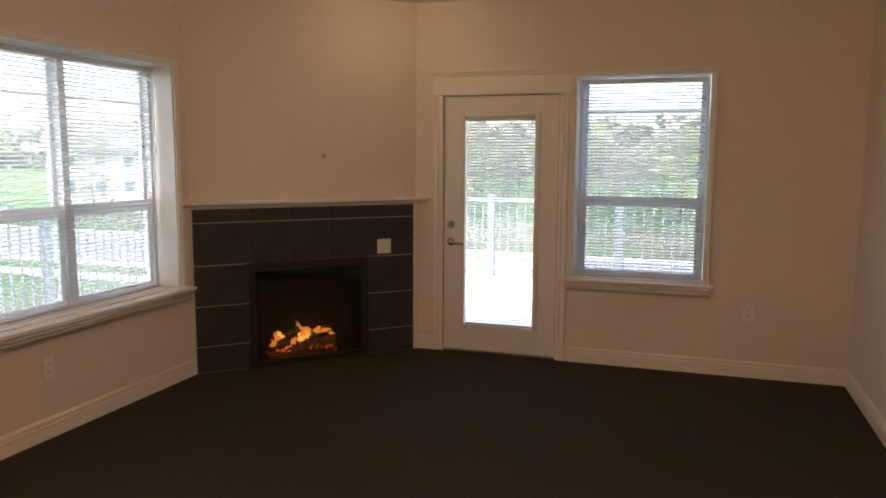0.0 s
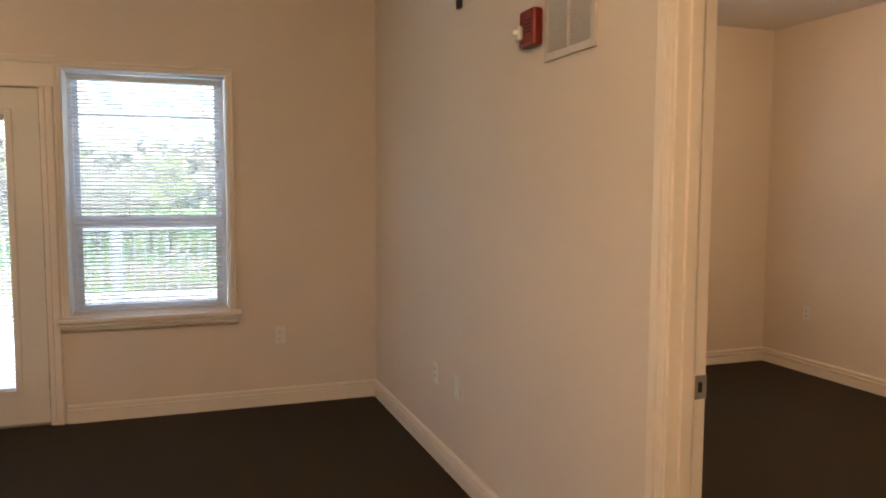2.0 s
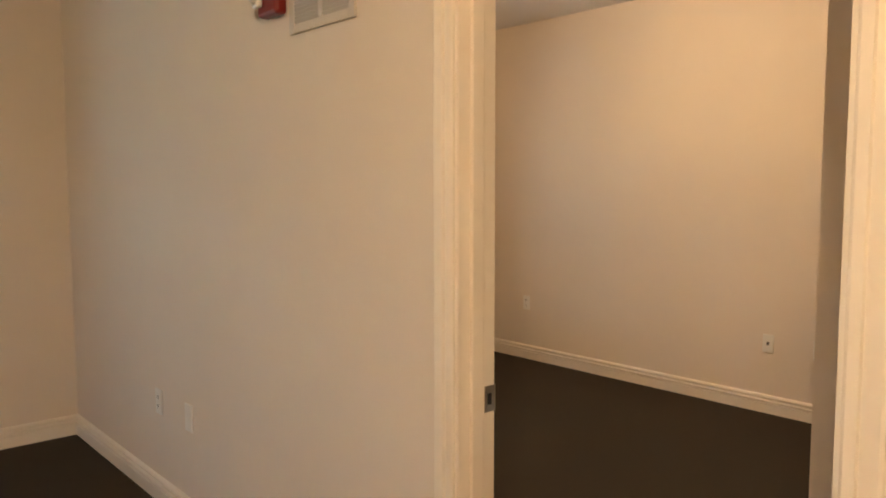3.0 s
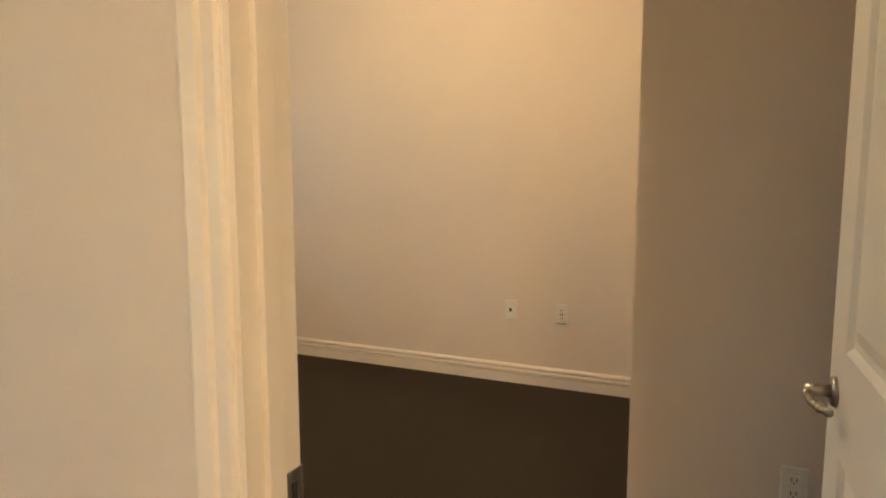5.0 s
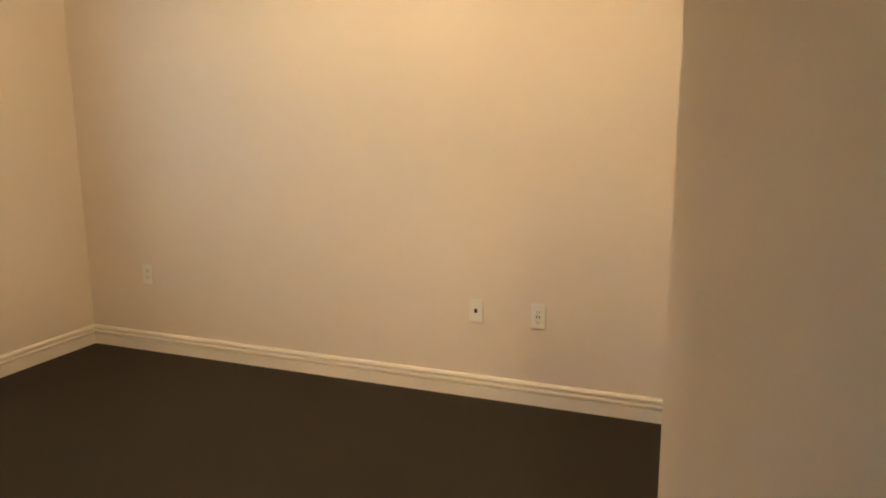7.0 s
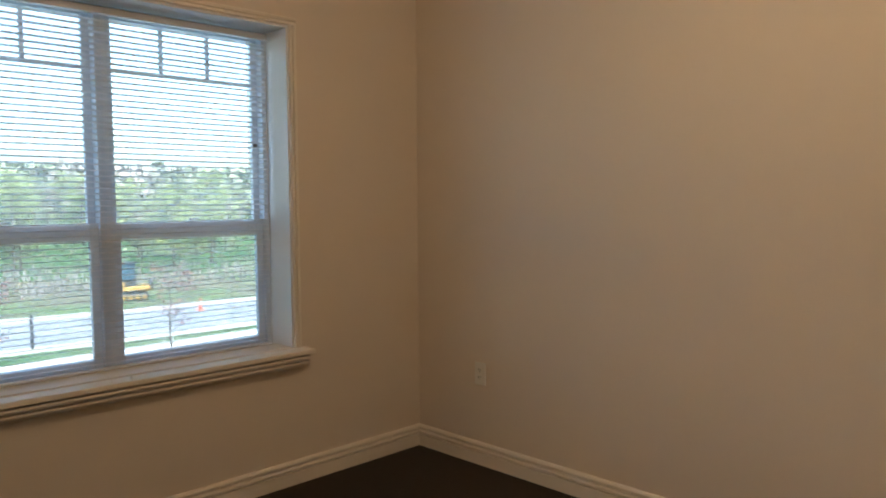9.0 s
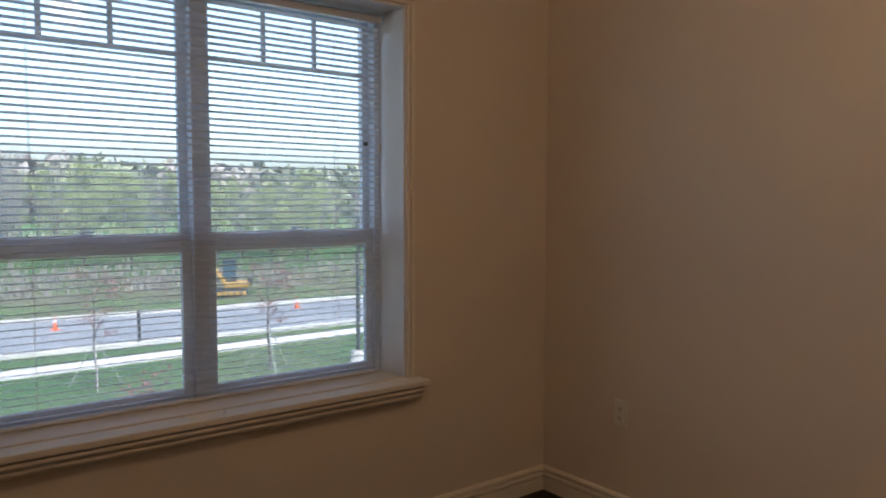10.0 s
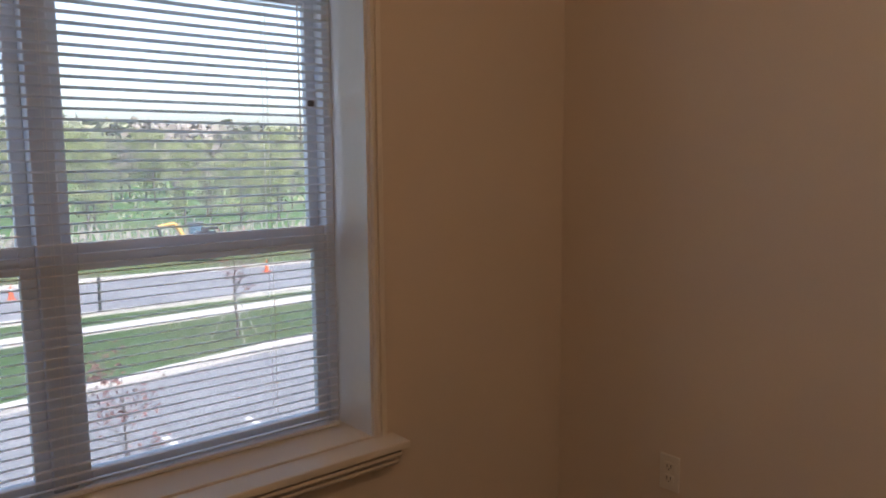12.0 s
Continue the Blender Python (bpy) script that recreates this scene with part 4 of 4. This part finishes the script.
green = [tree_meshes(11 + i, 9, 2.3, 0.085, 8000, LEAFG) for i in range(2)]
olive = [tree_meshes(21 + i, 9, 2.1, 0.08, 6500, LEAFY) for i in range(2)]
bare = [tree_meshes(31 + i, 10, 2.0, 0.055, 3400, LEAFB, limbs=22) for i in range(2)]
rnd = random.Random(5)
for i in range(120):
    near = i < 46
    x = rnd.uniform(-30, 64)
    y = rnd.uniform(48, 60) if near else rnd.uniform(62, 92)
    k = rnd.random()
    greenish = 12 < x < 34
    kind, lab = (green, "light green spring tree at the wood's edge") if k < (0.7 if greenish else 0.12) else (olive, "olive green half-leafed tree in the wood") if k < (0.8 if greenish else 0.4) else (bare, "bare grey-brown tree in the wood")
    s = rnd.uniform(0.58, 0.82) * (1.0 if near else 1.1) * (1.0 if x < 30 else 0.75)
    tree(rnd.choice(kind), pose(x, y, land(x, y), 0, 0, rnd.uniform(0, 360)), lab, "woodland trees", s)
for x, y, s, kind in ((3.2, 35.6, 0.95, bare), (-48, 44, 0.8, olive), (-62, 46, 0.8, green)):
    tree(kind[0], pose(x, y, G, 0, 0, 40 * x), "open-grown lawn tree with sparse spring leaves", "lawn trees", s)

# far woods on the hill
verts, faces = [], []
for i in range(70000):
    x = rnd.uniform(-190, 230)
    y = rnd.uniform(105, 170)
    rise = 7.6 + 2.2 * noise.noise(Vector((x * 0.03, y * 0.05, 0))) + 1.6 * noise.noise(Vector((x * 0.16, y * 0.16, 4)))
    z = land(x, y) + rnd.random() ** 0.7 * rise * (1.0 if x < 70 else 0.8)
    s = rnd.uniform(0.5, 1.3)
    u = Vector([rnd.gauss(0, 1) for _ in range(3)]).normalized()
    w = u.cross(Vector([rnd.gauss(0, 1) for _ in range(3)])).normalized()
    c = Vector((x, y, z))
    k = len(verts)
    verts += [tuple(c - u * s), tuple(c + w * s * 0.7), tuple(c + u * s), tuple(c - w * s * 0.7)]
    faces.append((k, k + 1, k + 2, k + 3))
me = bpy.data.meshes.new("far_woods")
me.from_pydata(verts, [], faces)
me.materials.append(WOODS)
tagged(new("far_woods", me), "hazy olive and brown woods on the far hill", "woods", kind="stuff")
# brush along the bank
verts, faces = [], []
for i in range(6000):
    x, y = rnd.uniform(-45, 60), 38 + abs(rnd.gauss(0, 1)) * 7
    h = rnd.uniform(0.1, 1.0) ** 1.6 * 1.0
    c = Vector((x, y, land(x, y)))
    d = Vector((rnd.gauss(0, 0.2), rnd.gauss(0, 0.2), 1)) * h
    w = Vector((rnd.uniform(0.02, 0.09), 0, 0))
    k = len(verts)
    verts += [tuple(c - w), tuple(c + w), tuple(c + d)]
    faces.append((k, k + 1, k + 2))
me = bpy.data.meshes.new("brush")
me.from_pydata(verts, [], faces)
me.materials.append(LEAFB)
tagged(new("brush", me), "dry brown brush along the bank", "brush", kind="stuff")

verts, faces = [], []
for i in range(7000):
    x, y = rnd.uniform(-60, 70), rnd.uniform(60, 95)
    h = abs(rnd.gauss(0, 1)) * 1.3 * (0.5 + noise.noise(Vector((x * 0.15, y * 0.15, 3))))
    c = Vector((x, y, land(x, y) + max(0.05, h)))
    s = rnd.uniform(0.12, 0.32)
    u = Vector([rnd.gauss(0, 1) for _ in range(3)]).normalized()
    w = u.cross(Vector([rnd.gauss(0, 1) for _ in range(3)])).normalized()
    k = len(verts)
    verts += [tuple(c - u * s), tuple(c + w * s * 0.5), tuple(c + u * s), tuple(c - w * s * 0.5)]
    faces.append((k, k + 1, k + 2, k + 3))
me = bpy.data.meshes.new("undergrowth")
me.from_pydata(verts, [], faces)
me.materials.append(LEAFY)
tagged(new("undergrowth", me), "olive undergrowth between the trees of the wood", "undergrowth", kind="stuff")

young = tree_meshes(77, 3.3, 0.75, 0.05, 420, LEAFR, start=0.42, limbs=18)


def staked_tree(x, y):
    ob = tree(young, pose(x, y, G), "young reddish tree tied to stakes on the lawn", "young lawn trees")
    for a in (20, 140, 260):
        c, s = math.cos(radians(a)), math.sin(radians(a))
        part("stake", rod(bmesh.new(), (c * 0.75, s * 0.75, 0), (c * 0.04, s * 0.04, 1.25), 0.014, 0.012, 6), CONCRETE, ob, "pale guy stake")


staked_tree(5.6, 18.6)
staked_tree(10.2, 17.9)
shrub = tree_meshes(91, 2.2, 0.85, 0.05, 420, LEAFR, start=0.12, limbs=22)
tree(shrub, pose(4.55, 9.3, G), "reddish bare shrub beside the parking lot", "shrubs")


def street_lamp(x, y):
    ob = thing("street_lamp", pose(x, y, G), "dark metal parking lot lamp on a concrete base", "street lamp")
    part("base", rod(bmesh.new(), (0, 0, 0), (0, 0, 0.32), 0.24, 0.22, 18), CONCRETE, ob, "round concrete base")
    part("pole", rod(bmesh.new(), (0, 0, 0.32), (0, 0, 4.5), 0.07, 0.055, 12), STEEL, ob)
    part("arm", boxes((-0.02, 0.38, -0.03, 0.03, 4.38, 4.44), bev=0.005), STEEL, ob)
    part("head", boxes((0.12, 0.62, -0.15, 0.15, 4.42, 4.5), bev=0.02), STEEL, ob, "flat lamp head")


street_lamp(12.9, 17.3)


def cone(x, y):
    ob = thing("traffic_cone", pose(x, y, G + 0.03) @ Matrix.Scale(0.7, 4), "orange traffic cone with a white band", "traffic cone", "traffic cones")
    part("foot", boxes((-0.2, 0.2, -0.2, 0.2, 0, 0.04), bev=0.01), ORANGE, ob)
    part("body", rod(bmesh.new(), (0, 0, 0.04), (0, 0, 0.78), 0.15, 0.03, 16), ORANGE, ob)
    part("band", rod(bmesh.new(), (0, 0, 0.42), (0, 0, 0.58), 0.096, 0.066, 16), PAINTLINE, ob, "white reflective band")


for x, y in ((6.5, 28.8), (16.5, 28.6), (21.6, 29.1)):
    cone(x, y)
post = tagged(part("road_post", boxes((-0.05, 0.05, -0.04, 0.04, 0, 1.25), bev=0.01), STEEL), "thin dark post beside the road", "post")
post.location = (8.2, 23.9, G)


def excavator(m):
    ob = thing("excavator", m, "yellow compact excavator with a dark glazed cab", "excavator")
    for s in (-1, 1):
        tr = part("track", boxes((-1.15, 1.15, s * 0.75 - 0.2, s * 0.75 + 0.2, 0.02, 0.52), bev=0.2), STEEL, ob, "dark rubber track")
        for x in (-0.85, -0.4, 0.05, 0.45, 0.85):
            part("roller", rod(bmesh.new(), (x, s * 0.96, 0.26), (x, s * 0.99, 0.26), 0.16, 0.16, 12), YELLOW, tr)
    part("undercarriage", boxes((-0.5, 0.5, -0.55, 0.55, 0.25, 0.6), bev=0.03), STEEL, ob)
    part("house", boxes((-1.25, 0.55, -0.85, 0.85, 0.62, 1.0), bev=0.08), YELLOW, ob, "yellow engine house")
    cab = part("cab", boxes((-0.35, 0.6, -0.8, 0.25, 1.0, 1.33), (-0.35, -0.28, -0.8, -0.73, 1.33, 2.5), (0.53, 0.6, -0.8, -0.73, 1.33, 2.5), (-0.35, -0.28, 0.18, 0.25, 1.33, 2.5), (0.53, 0.6, 0.18, 0.25, 1.33, 2.5), (-0.4, 0.65, -0.84, 0.29, 2.48, 2.58), bev=0.01), STEEL, ob, "dark cab frame")
    part("cab_glass", boxes((-0.31, 0.56, -0.76, 0.21, 1.33, 2.48)), CABGLASS, cab, "dark cab glass")
    part("counterweight", boxes((-1.45, -1.2, -0.8, 0.8, 0.7, 1.3), bev=0.1), STEEL, ob)
    bm = bmesh.new()
    rod(bm, (0.5, 0.5, 1.0), (1.5, 0.5, 2.6), 0.16, 0.13, 8)
    rod(bm, (1.5, 0.5, 2.6), (2.6, 0.5, 2.4), 0.13, 0.11, 8)
    part("boom", bm, YELLOW, ob, "yellow boom")
    part("stick", rod(bmesh.new(), (2.6, 0.5, 2.5), (2.2, 0.5, 1.0), 0.11, 0.08, 8), STEEL, ob, "dark stick")
    part("ram", rod(bmesh.new(), (0.8, 0.5, 1.0), (1.6, 0.5, 2.3), 0.05, 0.04, 8), STEEL, ob)
    part("bucket", boxes((1.85, 2.3, 0.2, 0.8, 0.6, 1.0), bev=0.1), STEEL, ob, "dark bucket")


excavator(pose(15.9, 34.8, land(15.9, 34.8), 0, 0, 160) @ Matrix.Scale(0.72, 4))


def house(m):
    ob = thing("house", m, "distant pale sided house with a dark gable roof", "house")
    part("house_wall", boxes((-6, 6, -4, 4, 0, 5)), SIDING, ob)
    part("roof", profile(bmesh.new(), [(-4.6, 4.9), (0, 7.6), (4.6, 4.9), (4.6, 5.1), (0, 7.85), (-4.6, 5.1)], (-6.5, 0, 0), (6.5, 0, 0), (0, 1, 0)), ROOF, ob, "dark shingle roof")
    for x in (-4, -1.3, 1.3, 4):
        for z in (0.9, 3.4):
            w = part("window", boxes((x - 0.6, x + 0.6, -4.06, -3.99, z, z + 1.3)), TRIM, ob)
            part("pane", boxes((x - 0.5, x + 0.5, -4.08, -4.05, z + 0.1, z + 1.2)), CABGLASS, w)


house(pose(-58, 58, land(-58, 58), 0, 0, 40))
